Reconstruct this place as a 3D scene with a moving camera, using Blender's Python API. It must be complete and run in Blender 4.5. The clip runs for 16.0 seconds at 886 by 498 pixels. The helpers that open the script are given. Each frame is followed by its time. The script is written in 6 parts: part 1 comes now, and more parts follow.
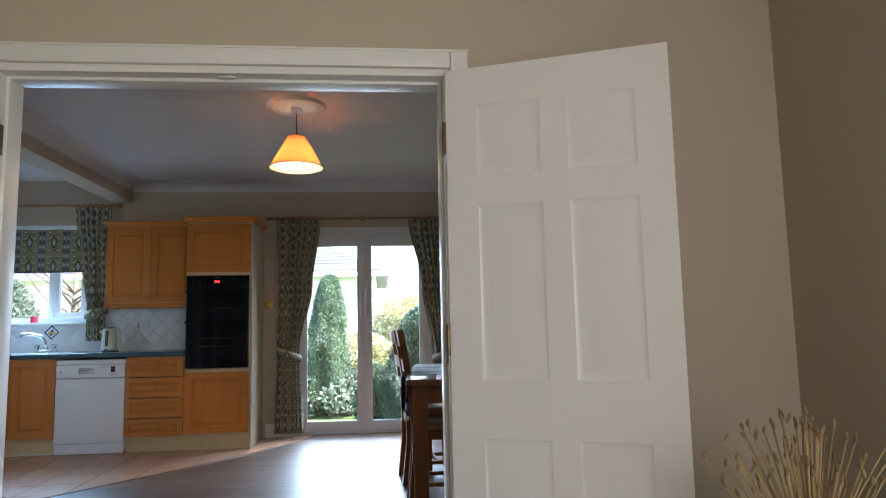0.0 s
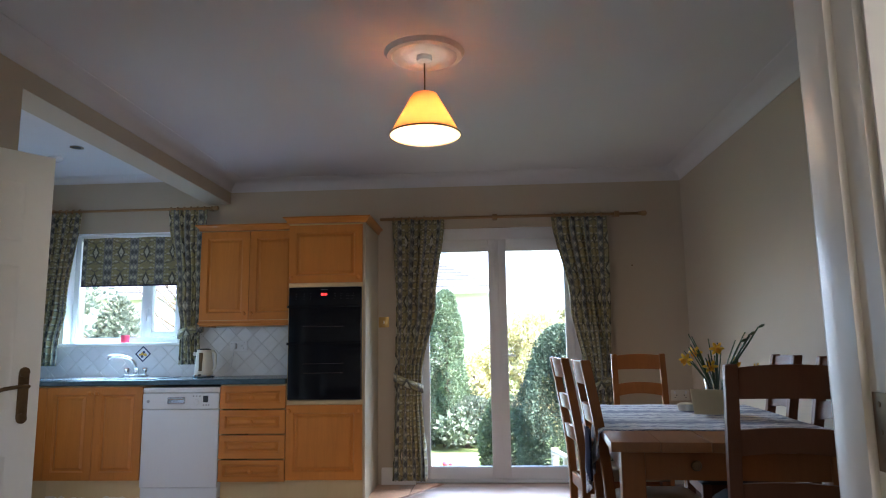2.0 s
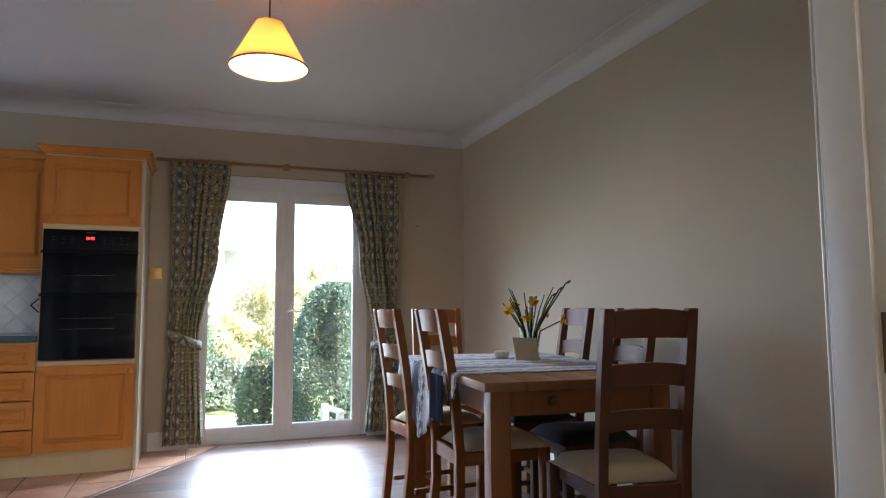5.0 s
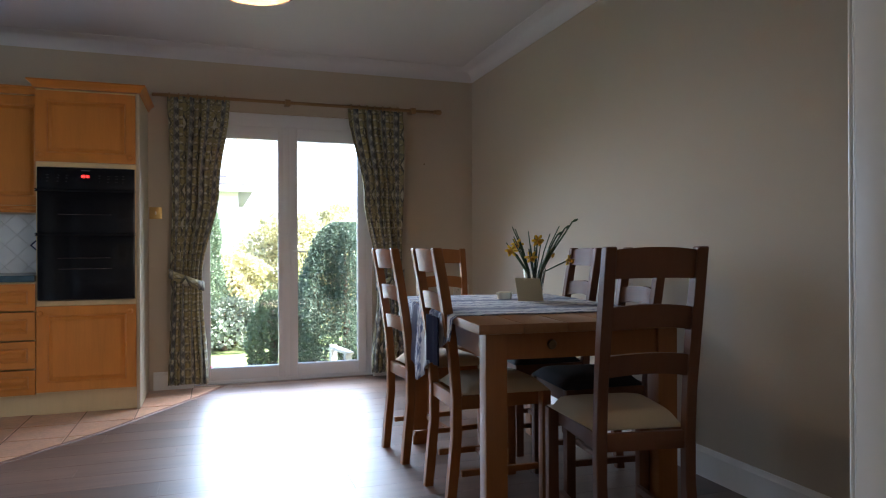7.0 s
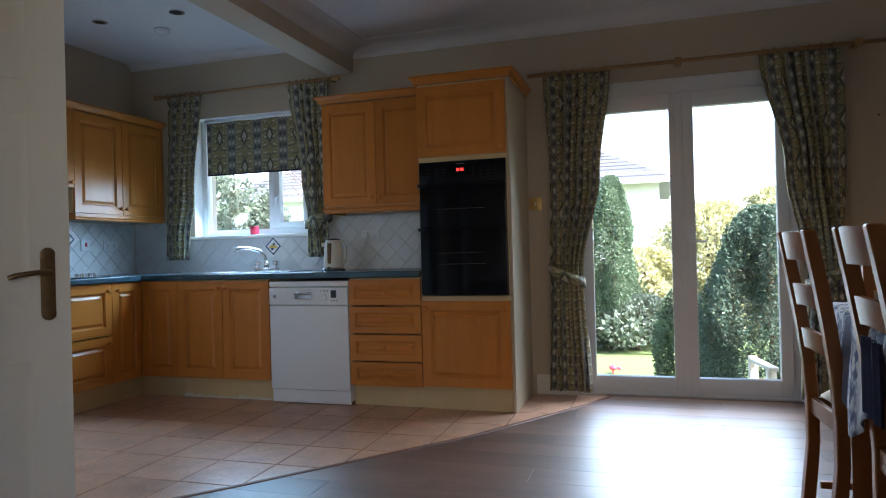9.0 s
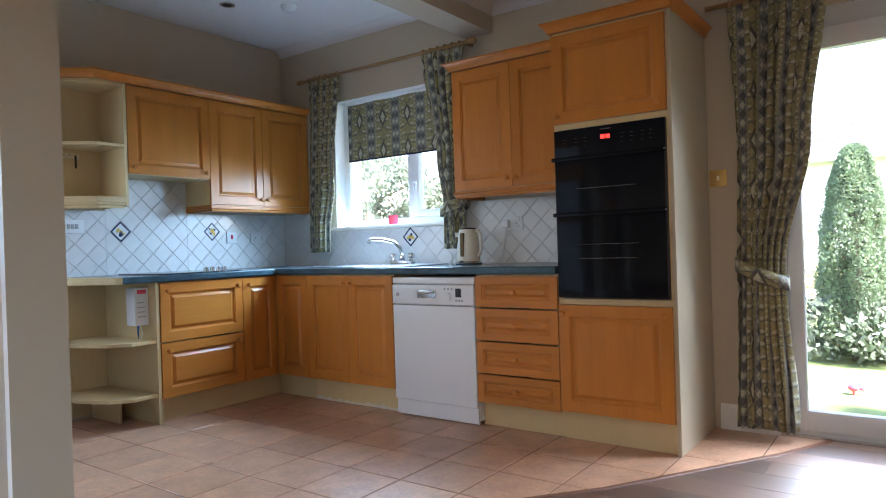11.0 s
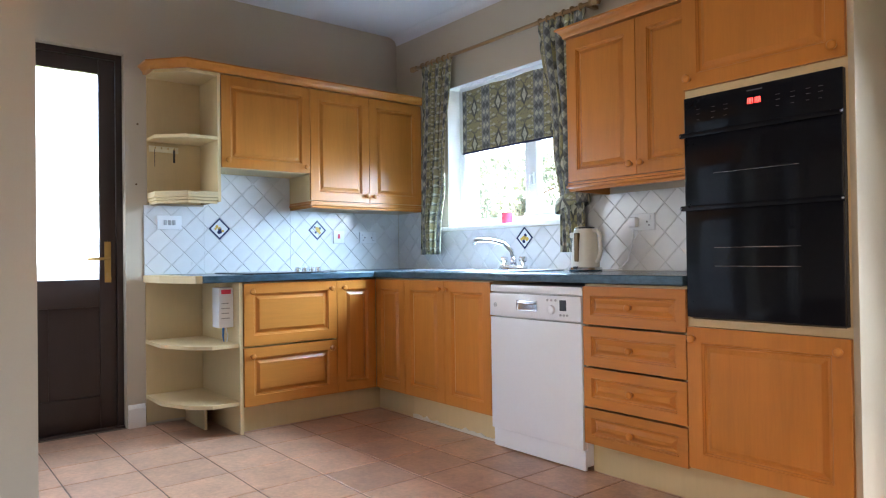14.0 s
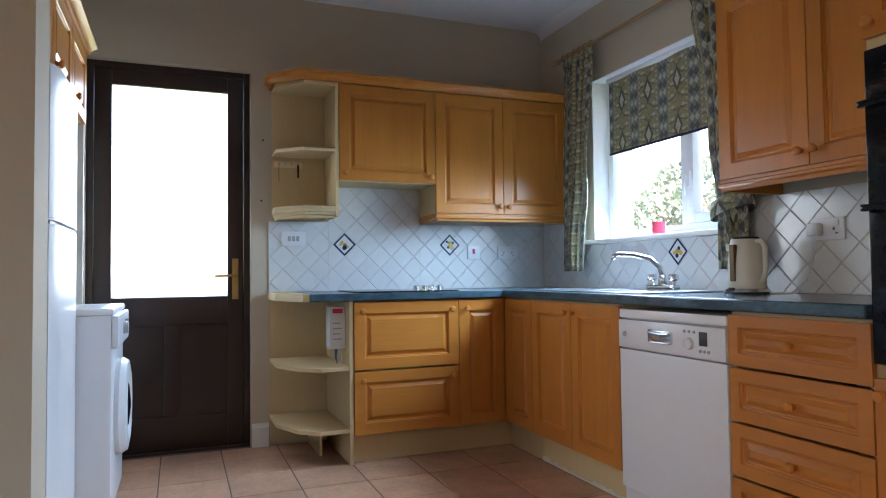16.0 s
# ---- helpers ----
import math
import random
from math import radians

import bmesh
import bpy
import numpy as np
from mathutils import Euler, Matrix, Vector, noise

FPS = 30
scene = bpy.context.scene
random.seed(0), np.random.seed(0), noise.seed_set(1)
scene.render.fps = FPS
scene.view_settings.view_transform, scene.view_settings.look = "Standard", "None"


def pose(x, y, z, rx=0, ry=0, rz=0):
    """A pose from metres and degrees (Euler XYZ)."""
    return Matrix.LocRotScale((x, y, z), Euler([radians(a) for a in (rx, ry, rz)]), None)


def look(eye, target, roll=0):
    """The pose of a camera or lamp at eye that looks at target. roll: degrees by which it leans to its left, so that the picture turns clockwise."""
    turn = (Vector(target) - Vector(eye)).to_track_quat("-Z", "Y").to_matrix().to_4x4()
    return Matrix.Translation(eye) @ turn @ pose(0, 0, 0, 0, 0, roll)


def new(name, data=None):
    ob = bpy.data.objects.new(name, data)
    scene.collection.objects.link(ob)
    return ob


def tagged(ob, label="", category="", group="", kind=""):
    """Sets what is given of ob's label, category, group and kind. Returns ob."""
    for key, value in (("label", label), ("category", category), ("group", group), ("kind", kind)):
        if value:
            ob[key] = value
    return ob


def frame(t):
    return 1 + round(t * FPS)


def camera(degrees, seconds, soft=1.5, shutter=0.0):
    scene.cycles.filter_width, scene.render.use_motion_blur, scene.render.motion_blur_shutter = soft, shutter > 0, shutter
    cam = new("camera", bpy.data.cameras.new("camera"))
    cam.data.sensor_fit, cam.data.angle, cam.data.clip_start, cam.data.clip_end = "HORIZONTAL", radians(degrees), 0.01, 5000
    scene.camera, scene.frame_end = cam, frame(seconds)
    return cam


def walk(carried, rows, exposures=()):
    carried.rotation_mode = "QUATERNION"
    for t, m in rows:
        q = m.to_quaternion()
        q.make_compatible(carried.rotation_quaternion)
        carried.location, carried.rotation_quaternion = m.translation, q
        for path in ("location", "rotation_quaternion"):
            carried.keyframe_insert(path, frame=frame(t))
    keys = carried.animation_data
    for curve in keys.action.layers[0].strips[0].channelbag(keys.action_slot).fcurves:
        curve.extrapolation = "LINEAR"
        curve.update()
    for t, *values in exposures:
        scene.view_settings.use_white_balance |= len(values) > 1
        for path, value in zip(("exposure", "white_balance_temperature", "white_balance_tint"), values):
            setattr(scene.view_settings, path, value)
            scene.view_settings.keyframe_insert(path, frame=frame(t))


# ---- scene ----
cam = camera(67.1, 16.0, 1.1)
PATH = [
    (0, (0.2, 0.031, 1.073), (0.387, 2.009, 1.303), -1.2),
    (0.5, (0.18, 0.365, 1.083), (0.199, 2.347, 1.345), -1.1),
    (1, (0.137, 0.759, 1.093), (0.09, 2.74, 1.365), -1.2),
    (1.5, (0.06, 1.052, 1.082), (-0.058, 3.027, 1.373), -0.8),
    (2, (-0.087, 1.336, 1.115), (-0.206, 3.311, 1.406), -0.8),
    (2.5, (-0.11, 1.565, 1.09), (-0.204, 3.539, 1.4), -0.7),
    (3, (-0.194, 1.608, 1.067), (0.009, 3.574, 1.372), -0.4),
    (3.5, (-0.363, 1.525, 1.07), (0.269, 3.4, 1.359), -0.1),
    (4, (-0.527, 1.475, 1.08), (0.197, 3.321, 1.34), -0.2),
    (4.5, (-0.614, 1.475, 1.076), (0.09, 3.333, 1.304), -0.2),
    (5, (-0.651, 1.467, 1.061), (0.04, 3.336, 1.236), -0.3),
    (5.2, (-0.649, 1.467, 1.057), (0.033, 3.341, 1.201), -0.4),
    (7.5, (-0.438, 1.708, 1.041), (0.171, 3.613, 1.03), -0.6),
    (8, (-0.359, 1.879, 0.998), (-0.087, 3.86, 1.003), -1.4),
    (8.5, (-0.314, 2.046, 1.033), (-0.562, 4.031, 1.023), -1.3),
    (9, (-0.174, 2.355, 1.017), (-0.77, 4.264, 1.024), -1.5),
    (11.3, (-0.047, 3.433, 1.018), (-1.32, 4.976, 1.023), -1.6),
    (11.5, (-0.056, 3.535, 1.004), (-1.398, 5.017, 1.022), -1.4),
    (12, (-0.065, 3.76, 1.009), (-1.499, 5.154, 1.035), -1.4),
    (12.5, (-0.049, 3.836, 1.011), (-1.515, 5.196, 1.043), -1.3),
    (13, (-0.052, 3.857, 0.999), (-1.537, 5.197, 1.039), -0.9),
    (13.5, (-0.079, 3.923, 0.987), (-1.575, 5.25, 1.02), -0.8),
    (14, (-0.172, 4.032, 0.986), (-1.722, 5.296, 1.008), -0.8),
    (14.5, (-0.264, 4.235, 0.992), (-1.917, 5.361, 1.024), -0.9),
    (15, (-0.331, 4.449, 0.997), (-2.06, 5.454, 1.048), -1.0),
    (15.5, (-0.336, 4.603, 0.999), (-2.151, 5.439, 1.063), -1.1),
    (16, (-0.339, 4.678, 0.993), (-2.198, 5.413, 1.068), -0.7),
]
walk(cam, [(t, look(eye, target, roll)) for t, eye, target, roll in PATH],
     [(0.0, 3.1, 5950, 12), (2.5, 3.45, 6000, 16), (5.0, 3.65, 6250, 18), (7.5, 3.15, 6150, 16), (9.0, 2.8, 6100, 13), (11.3, 3.85, 6550, 18), (12.5, 4.36, 6750, 20), (14.5, 4.16, 6750, 20), (16.0, 3.5, 6750, 20)])

# ---- daylight ----
world = bpy.data.worlds.new("sky")
scene.world = world
world.use_nodes = True
wn = world.node_tree.nodes
sky = wn.new("ShaderNodeTexSky")
sky.sky_type, sky.sun_disc = "NISHITA", False
sky.sun_elevation, sky.sun_rotation = radians(50), radians(116)
wn["Background"].inputs["Strength"].default_value = 0.15
world.node_tree.links.new(sky.outputs[0], wn["Background"].inputs["Color"])
sun_data = bpy.data.lights.new("sun", "SUN")
sun_data.energy, sun_data.angle, sun_data.color = 4.5, radians(12), (1, 0.96, 0.9)
sun = new("sun", sun_data)
sun.matrix_world = look((6, -3, 8), (0, 0, 0))


def area(name, eye, target, sx, sy, watts, colour, spread=180):
    d = bpy.data.lights.new(name, "AREA")
    d.shape, d.size, d.size_y, d.energy, d.color, d.spread = "RECTANGLE", sx, sy, watts, colour, radians(spread)
    ob = new(name, d)
    ob.matrix_world = look(eye, target)
    return ob


# sky light falling in through the openings, slanting down
DAY = (0.66, 0.84, 1.0)
for z in (0.48, 1.08, 1.68):
    area("daylight_french_door", (0.02, 6.88, z), (0.02, 5.88, z - 0.84), 1.22, 0.56, 1.95, DAY, 118)
area("daylight_kitchen_window", (-3.26, 6.99, 1.47), (-3.34, 5.99, 0.52), 0.98, 0.44, 3.6, (0.44, 0.73, 1.0), 136)
area("daylight_back_door", (-4.385, 4.635, 1.47), (-3.385, 4.635, 1.0), 0.6, 1.1, 0.9, DAY)
area("daylight_living_window", (1.60, -1.6, 1.5), (0.75, 1.6, 0.55), 1.6, 1.3, 4.2, (1.0, 0.97, 0.93), 140)


# ---- materials ----
def shader(name):
    m = bpy.data.materials.new(name)
    m.use_nodes = True
    return m, m.node_tree.nodes, m.node_tree.links, m.node_tree.nodes["Principled BSDF"]


def coords(n, l, scale, kind="Object"):
    c, mp = n.new("ShaderNodeTexCoord"), n.new("ShaderNodeMapping")
    mp.inputs["Scale"].default_value = scale
    l.new(c.outputs[kind], mp.inputs["Vector"])
    return mp.outputs["Vector"]


def noise_tex(n, l, vec, scale, detail=4, rough=0.6):
    t = n.new("ShaderNodeTexNoise")
    t.inputs["Scale"].default_value, t.inputs["Detail"].default_value, t.inputs["Roughness"].default_value = scale, detail, rough
    l.new(vec, t.inputs["Vector"])
    return t.outputs["Fac"]


def ramp(n, l, fac, stops):
    r = n.new("ShaderNodeValToRGB")
    while len(r.color_ramp.elements) < len(stops):
        r.color_ramp.elements.new(0.5)
    for e, (p, c) in zip(r.color_ramp.elements, stops):
        e.position, e.color = p, (*c, 1)
    l.new(fac, r.inputs["Fac"])
    return r.outputs["Color"]


def mixed(n, l, fac, a, b, mode="MIX"):
    m = n.new("ShaderNodeMix")
    m.data_type, m.blend_type = "RGBA", mode
    for k, v in ((0, fac), (6, a), (7, b)):
        if isinstance(v, (int, float)):
            m.inputs[k].default_value = v
        elif isinstance(v, tuple):
            m.inputs[k].default_value = (*v, 1)
        else:
            l.new(v, m.inputs[k])
    return m.outputs[2]


def bumped(n, l, bsdf, height, strength, dist=0.002):
    b = n.new("ShaderNodeBump")
    b.inputs["Strength"].default_value, b.inputs["Distance"].default_value = strength, dist
    l.new(height, b.inputs["Height"])
    l.new(b.outputs[0], bsdf.inputs["Normal"])


def tone(c, k):
    return tuple(min(1, v * k) for v in c)


def plain(name, c, rough=0.5, metal=0.0, vary=0.08, big=1.5, fine=60, bump=0.15, randomly=0.0, stretch=(1, 1, 1)):
    m, n, l, b = shader(name)
    v = coords(n, l, stretch)
    f1, f2 = noise_tex(n, l, v, big), noise_tex(n, l, v, fine)
    col = ramp(n, l, f1, [(0.3, tone(c, 1 - vary)), (0.7, tone(c, 1 + vary))])
    col = mixed(n, l, 0.35, col, ramp(n, l, f2, [(0.3, tone(c, 1 - vary * 1.5)), (0.7, tone(c, 1 + vary))]))
    if randomly:
        o = n.new("ShaderNodeObjectInfo")
        col = mixed(n, l, 1.0, col, ramp(n, l, o.outputs["Random"], [(0, (1 - randomly,) * 3), (1, (1, 1, 1))]), "MULTIPLY")
    l.new(col, b.inputs["Base Color"])
    b.inputs["Metallic"].default_value = metal
    r = n.new("ShaderNodeMapRange")
    r.inputs["To Min"].default_value, r.inputs["To Max"].default_value = max(0.02, rough - 0.07), min(1, rough + 0.07)
    l.new(f1, r.inputs["Value"])
    l.new(r.outputs[0], b.inputs["Roughness"])
    if bump:
        bumped(n, l, b, f2, bump)
    return m


def wood(name, c, rough=0.4, axis=2, vary=0.22, randomly=0.12, grain=14):
    m, n, l, b = shader(name)
    s = [grain, grain, grain]
    s[axis] = 1.1
    v = coords(n, l, tuple(s))
    o = n.new("ShaderNodeObjectInfo")
    add = n.new("ShaderNodeVectorMath")
    add.operation = "ADD"
    l.new(v, add.inputs[0])
    sc = n.new("ShaderNodeMath")
    sc.operation, sc.inputs[1].default_value = "MULTIPLY", 37.0
    l.new(o.outputs["Random"], sc.inputs[0])
    l.new(sc.outputs[0], add.inputs[1])
    f1 = noise_tex(n, l, add.outputs[0], 0.7, 5, 0.55)
    f2 = noise_tex(n, l, add.outputs[0], 5.0, 4, 0.7)
    f3 = noise_tex(n, l, coords(n, l, (1, 1, 1)), 2.2, 3)
    col = ramp(n, l, f1, [(0.25, tone(c, 1 - vary)), (0.5, c), (0.75, tone(c, 1 + vary * 0.7))])
    col = mixed(n, l, 0.3, col, ramp(n, l, f2, [(0.3, tone(c, 1 - vary * 1.3)), (0.6, tone(c, 1.1))]))
    col = mixed(n, l, 0.25, col, ramp(n, l, f3, [(0.3, tone(c, 0.8)), (0.7, tone(c, 1.15))]))
    col = mixed(n, l, 1.0, col, ramp(n, l, o.outputs["Random"], [(0, (1 - randomly,) * 3), (1, (1, 1, 1))]), "MULTIPLY")
    l.new(col, b.inputs["Base Color"])
    b.inputs["Roughness"].default_value = rough
    bumped(n, l, b, f2, 0.12, 0.001)
    return m


def glass(name, rough=0.0, tint=(1, 1, 1), bump=0.0):
    m, n, l, b = shader(name)
    b.inputs["Transmission Weight"].default_value, b.inputs["Roughness"].default_value = 1, rough
    b.inputs["Base Color"].default_value, b.inputs["IOR"].default_value = (*tint, 1), 1.45
    if bump:
        bumped(n, l, b, noise_tex(n, l, coords(n, l, (1, 1, 1)), 90), bump, 0.004)
    return m


def cloth(name, kind):
    """Printed cotton: bands along u with rows of diamond and scroll motifs."""
    m, n, l, b = shader(name)
    v = coords(n, l, (1, 1, 1), "UV")
    sep = n.new("ShaderNodeSeparateXYZ")
    l.new(v, sep.inputs[0])

    def wave(src, freq, phase=0.0):
        a = n.new("ShaderNodeMath")
        a.operation, a.inputs[1].default_value, a.inputs[2].default_value = "MULTIPLY_ADD", freq * 6.2832, phase
        l.new(src, a.inputs[0])
        s = n.new("ShaderNodeMath")
        s.operation = "SINE"
        l.new(a.outputs[0], s.inputs[0])
        r = n.new("ShaderNodeMapRange")
        r.inputs["From Min"].default_value = -1
        l.new(s.outputs[0], r.inputs["Value"])
        return r.outputs[0]

    def mul(a, c):
        k = n.new("ShaderNodeMath")
        k.operation = "MULTIPLY"
        l.new(a, k.inputs[0])
        l.new(c, k.inputs[1])
        return k.outputs[0]

    if kind == "print":
        ochre, olive, slate, ink, cream = (0.31, 0.265, 0.12), (0.25, 0.23, 0.13), (0.20, 0.205, 0.19), (0.05, 0.053, 0.052), (0.50, 0.475, 0.36)
        X, Y = sep.outputs["X"], sep.outputs["Y"]

        def tri(src, freq, phase=0.0):
            """Saw-toothed distance from the middle of each repeat, 0 in the middle and 1 at its edge."""
            a = n.new("ShaderNodeMath")
            a.operation, a.inputs[1].default_value, a.inputs[2].default_value = "MULTIPLY_ADD", freq, phase
            l.new(src, a.inputs[0])
            p = n.new("ShaderNodeMath")
            p.operation, p.inputs[1].default_value = "PINGPONG", 0.5
            l.new(a.outputs[0], p.inputs[0])
            k = n.new("ShaderNodeMath")
            k.operation, k.inputs[1].default_value = "MULTIPLY", 2.0
            l.new(p.outputs[0], k.inputs[0])
            return k.outputs[0]

        def op(kind_, a, c):
            k = n.new("ShaderNodeMath")
            k.operation = kind_
            for i, v_ in enumerate((a, c)):
                if isinstance(v_, (int, float)):
                    k.inputs[i].default_value = v_
                else:
                    l.new(v_, k.inputs[i])
            return k.outputs[0]

        def mask(src, *stops):
            return ramp(n, l, src, [(p, (v_,) * 3) for p, v_ in stops])

        f = 4.2
        across = tri(X, f)                                   # 0 down the ochre stripe, 1 down the slate stripe
        wob = noise_tex(n, l, v, 30, 3)
        col = mixed(n, l, mask(noise_tex(n, l, v, 9), (0.35, 0.0), (0.65, 1.0)), olive, ochre)
        # scrolls and leaves on the ochre stripe
        leaf = op("MULTIPLY", tri(Y, 8.0), op("ADD", across, op("MULTIPLY", wob, 0.9)))
        col = mixed(n, l, mask(leaf, (0.27, 0.0), (0.31, 0.6), (0.40, 0.6), (0.44, 0.0)), col, tone(ink, 1.6))
        sprig = op("ADD", op("MULTIPLY", tri(Y, 16.0, 0.3), 0.5), op("ABSOLUTE", op("SUBTRACT", across, 0.36), 0))
        col = mixed(n, l, mask(sprig, (0.14, 0.8), (0.2, 0.0)), col, cream)
        # medallions down the middle of it
        med = op("ADD", op("MULTIPLY", across, 2.2), op("MULTIPLY", tri(Y, 4.0), 1.1))
        col = mixed(n, l, mask(med, (0.50, 0.8), (0.62, 0.8), (0.70, 0.0)), col, ink)
        col = mixed(n, l, mask(med, (0.36, 0.9), (0.42, 0.0)), col, cream)
        # slate stripe with two rows of lozenges, edged in dotted cream
        col = mixed(n, l, mask(across, (0.66, 0.0), (0.675, 1.0)), col, slate)
        loz = op("ADD", op("MULTIPLY", op("ABSOLUTE", op("SUBTRACT", across, 0.86), 0), 3.4), tri(Y, 11.0))
        col = mixed(n, l, mask(op("MULTIPLY", loz, mask(across, (0.64, 0.0), (0.66, 1.0))), (0.0, 0.0), (0.08, 0.7), (0.50, 0.7), (0.58, 0.0)), col, ink)
        loz2 = op("ADD", op("MULTIPLY", op("ABSOLUTE", op("SUBTRACT", across, 0.86), 0), 3.4), tri(Y, 11.0, 0.5))
        col = mixed(n, l, mask(op("MULTIPLY", loz2, mask(across, (0.64, 0.0), (0.66, 1.0))), (0.0, 0.0), (0.06, 0.75), (0.42, 0.75), (0.48, 0.0)), col, cream)
        dots = op("ADD", op("MULTIPLY", op("ABSOLUTE", op("SUBTRACT", across, 0.57), 0), 9.0), tri(Y, 34.0))
        col = mixed(n, l, mask(dots, (0.5, 0.7), (0.6, 0.0)), col, cream)
        col = mixed(n, l, mask(noise_tex(n, l, v, 55), (0.56, 0.0), (0.62, 0.45)), col, tone(ink, 1.5))
    else:
        pale, blue, mid = (0.58, 0.58, 0.6), (0.06, 0.075, 0.16), (0.24, 0.26, 0.36)
        st = wave(sep.outputs["Y"], 9.0)
        f = noise_tex(n, l, coords(n, l, (26, 60, 1), "UV"), 1.0)
        col = ramp(n, l, f, [(0.42, blue), (0.5, mid), (0.58, pale)])
        col = mixed(n, l, ramp(n, l, st, [(0.6, (0, 0, 0)), (0.75, (0.85, 0.85, 0.85))]), col, pale)
        col = mixed(n, l, ramp(n, l, wave(sep.outputs["Y"], 2.2), [(0.93, (0, 0, 0)), (0.96, (0.9, 0.9, 0.9))]), col, blue)
    l.new(col, b.inputs["Base Color"])
    b.inputs["Roughness"].default_value = 0.9
    b.inputs["Sheen Weight"].default_value = 0.15
    bumped(n, l, b, noise_tex(n, l, v, 500), 0.2, 0.001)
    return m


def leaves(name, dark, light):
    m, n, l, b = shader(name)
    f = noise_tex(n, l, coords(n, l, (1, 1, 1)), 2.2)
    g = noise_tex(n, l, coords(n, l, (1, 1, 1)), 19)
    col = mixed(n, l, 0.5, ramp(n, l, f, [(0.3, dark), (0.7, light)]), ramp(n, l, g, [(0.3, dark), (0.7, light)]))
    l.new(col, b.inputs["Base Color"])
    b.inputs["Roughness"].default_value = 0.6
    t = n.new("ShaderNodeBsdfTranslucent")
    l.new(col, t.inputs["Color"])
    x = n.new("ShaderNodeMixShader")
    x.inputs[0].default_value = 0.3
    l.new(b.outputs[0], x.inputs[1])
    l.new(t.outputs[0], x.inputs[2])
    l.new(x.outputs[0], n["Material Output"].inputs["Surface"])
    return m


WALL = plain("cream_wall_paint", (0.52, 0.44, 0.335), 0.75, vary=0.025, big=1.1, fine=180, bump=0.08)
CEIL = plain("white_ceiling_paint", (0.66, 0.64, 0.645), 0.8, vary=0.02, fine=150, bump=0.08)
GLOSS = plain("white_gloss_paint", (0.78, 0.76, 0.72), 0.35, vary=0.025, fine=40, bump=0.05)
REVEAL = plain("white_reveal_paint", (0.78, 0.78, 0.78), 0.6, vary=0.02)
MAPLE = wood("honey_maple", (0.56, 0.205, 0.037), 0.30, 2, vary=0.2)
MAPLE_H = wood("honey_maple_cross_grain", (0.56, 0.205, 0.037), 0.30, 0, vary=0.2)
BIRCH = wood("pale_birch_board", (0.64, 0.48, 0.255), 0.5, 2, vary=0.06, grain=9)
OAK = wood("golden_oak", (0.31, 0.115, 0.032), 0.42, 2, vary=0.25)
OAK_T = wood("golden_oak_top", (0.31, 0.135, 0.05), 0.34, 1, vary=0.25)
# darker oak tone for three of the chairs and the floor strip
DARKOAK = wood("dark_oak", (0.15, 0.056, 0.025), 0.5, 2, vary=0.25)
POLE = wood("pine_pole", (0.36, 0.21, 0.085), 0.4, 0, grain=40)
MAHOG = wood("dark_mahogany_stain", (0.035, 0.018, 0.014), 0.35, 2, vary=0.3)
PLANK = wood("walnut_laminate", (0.165, 0.088, 0.058), 0.44, 0, vary=0.62, randomly=0.5, grain=9)
b = PLANK.node_tree.nodes["Principled BSDF"]
b.inputs["Coat Weight"].default_value, b.inputs["Coat Roughness"].default_value = 0.35, 0.36
TERRA = plain("terracotta_tile", (0.57, 0.315, 0.20), 0.32, vary=0.3, big=7, fine=45, bump=0.12, randomly=0.2)
GROUT = plain("brown_grout", (0.16, 0.115, 0.09), 0.9, vary=0.15)
WTILE = plain("white_glazed_tile", (0.70, 0.70, 0.70), 0.3, vary=0.03, big=7, fine=22, bump=0.12, randomly=0.06)
b = WTILE.node_tree.nodes["Principled BSDF"]
b.inputs["Specular IOR Level"].default_value, b.inputs["Coat Weight"].default_value, b.inputs["Coat Roughness"].default_value = 0.8, 0.6, 0.12
WGROUT = plain("pale_grout", (0.64, 0.63, 0.61), 0.9, vary=0.08)
NAVYG = plain("navy_glaze", (0.02, 0.03, 0.09), 0.15)
YELLOWG = plain("yellow_glaze", (0.65, 0.42, 0.08), 0.2)
for m_ in (MAPLE, MAPLE_H, OAK, DARKOAK):
    m_.node_tree.nodes["Principled BSDF"].inputs["Specular IOR Level"].default_value = 0.35
TOP = plain("blue_green_marbled_laminate", (0.045, 0.09, 0.115), 0.18, vary=0.55, big=9, fine=40, bump=0.02, stretch=(1, 1, 3))
WHITE = plain("white_enamel", (0.76, 0.77, 0.79), 0.25, vary=0.02, bump=0.02)
PVC = plain("white_pvc", (0.8, 0.81, 0.83), 0.3, vary=0.02, bump=0.02)
BLACKG = plain("black_oven_glass", (0.006, 0.0065, 0.009), 0.1, vary=0.2, bump=0)
BLACKG.node_tree.nodes["Principled BSDF"].inputs["Specular IOR Level"].default_value = 0.2
BLACKP = plain("black_plastic", (0.012, 0.012, 0.013), 0.35, bump=0.05)
GREY = plain("grey_plastic", (0.35, 0.36, 0.37), 0.4)
DIMGREY = plain("dim_grey_print", (0.10, 0.10, 0.11), 0.5)
STEEL = plain("brushed_steel", (0.6, 0.61, 0.63), 0.25, 1, bump=0.06, stretch=(1, 12, 1))
CHROME = plain("chrome", (0.75, 0.76, 0.78), 0.06, 1, bump=0)
BRASS = plain("brass", (0.50, 0.33, 0.12), 0.35, 1, vary=0.15, bump=0.04)
BRONZE = plain("aged_brass", (0.16, 0.10, 0.05), 0.4, 0.8, vary=0.25)
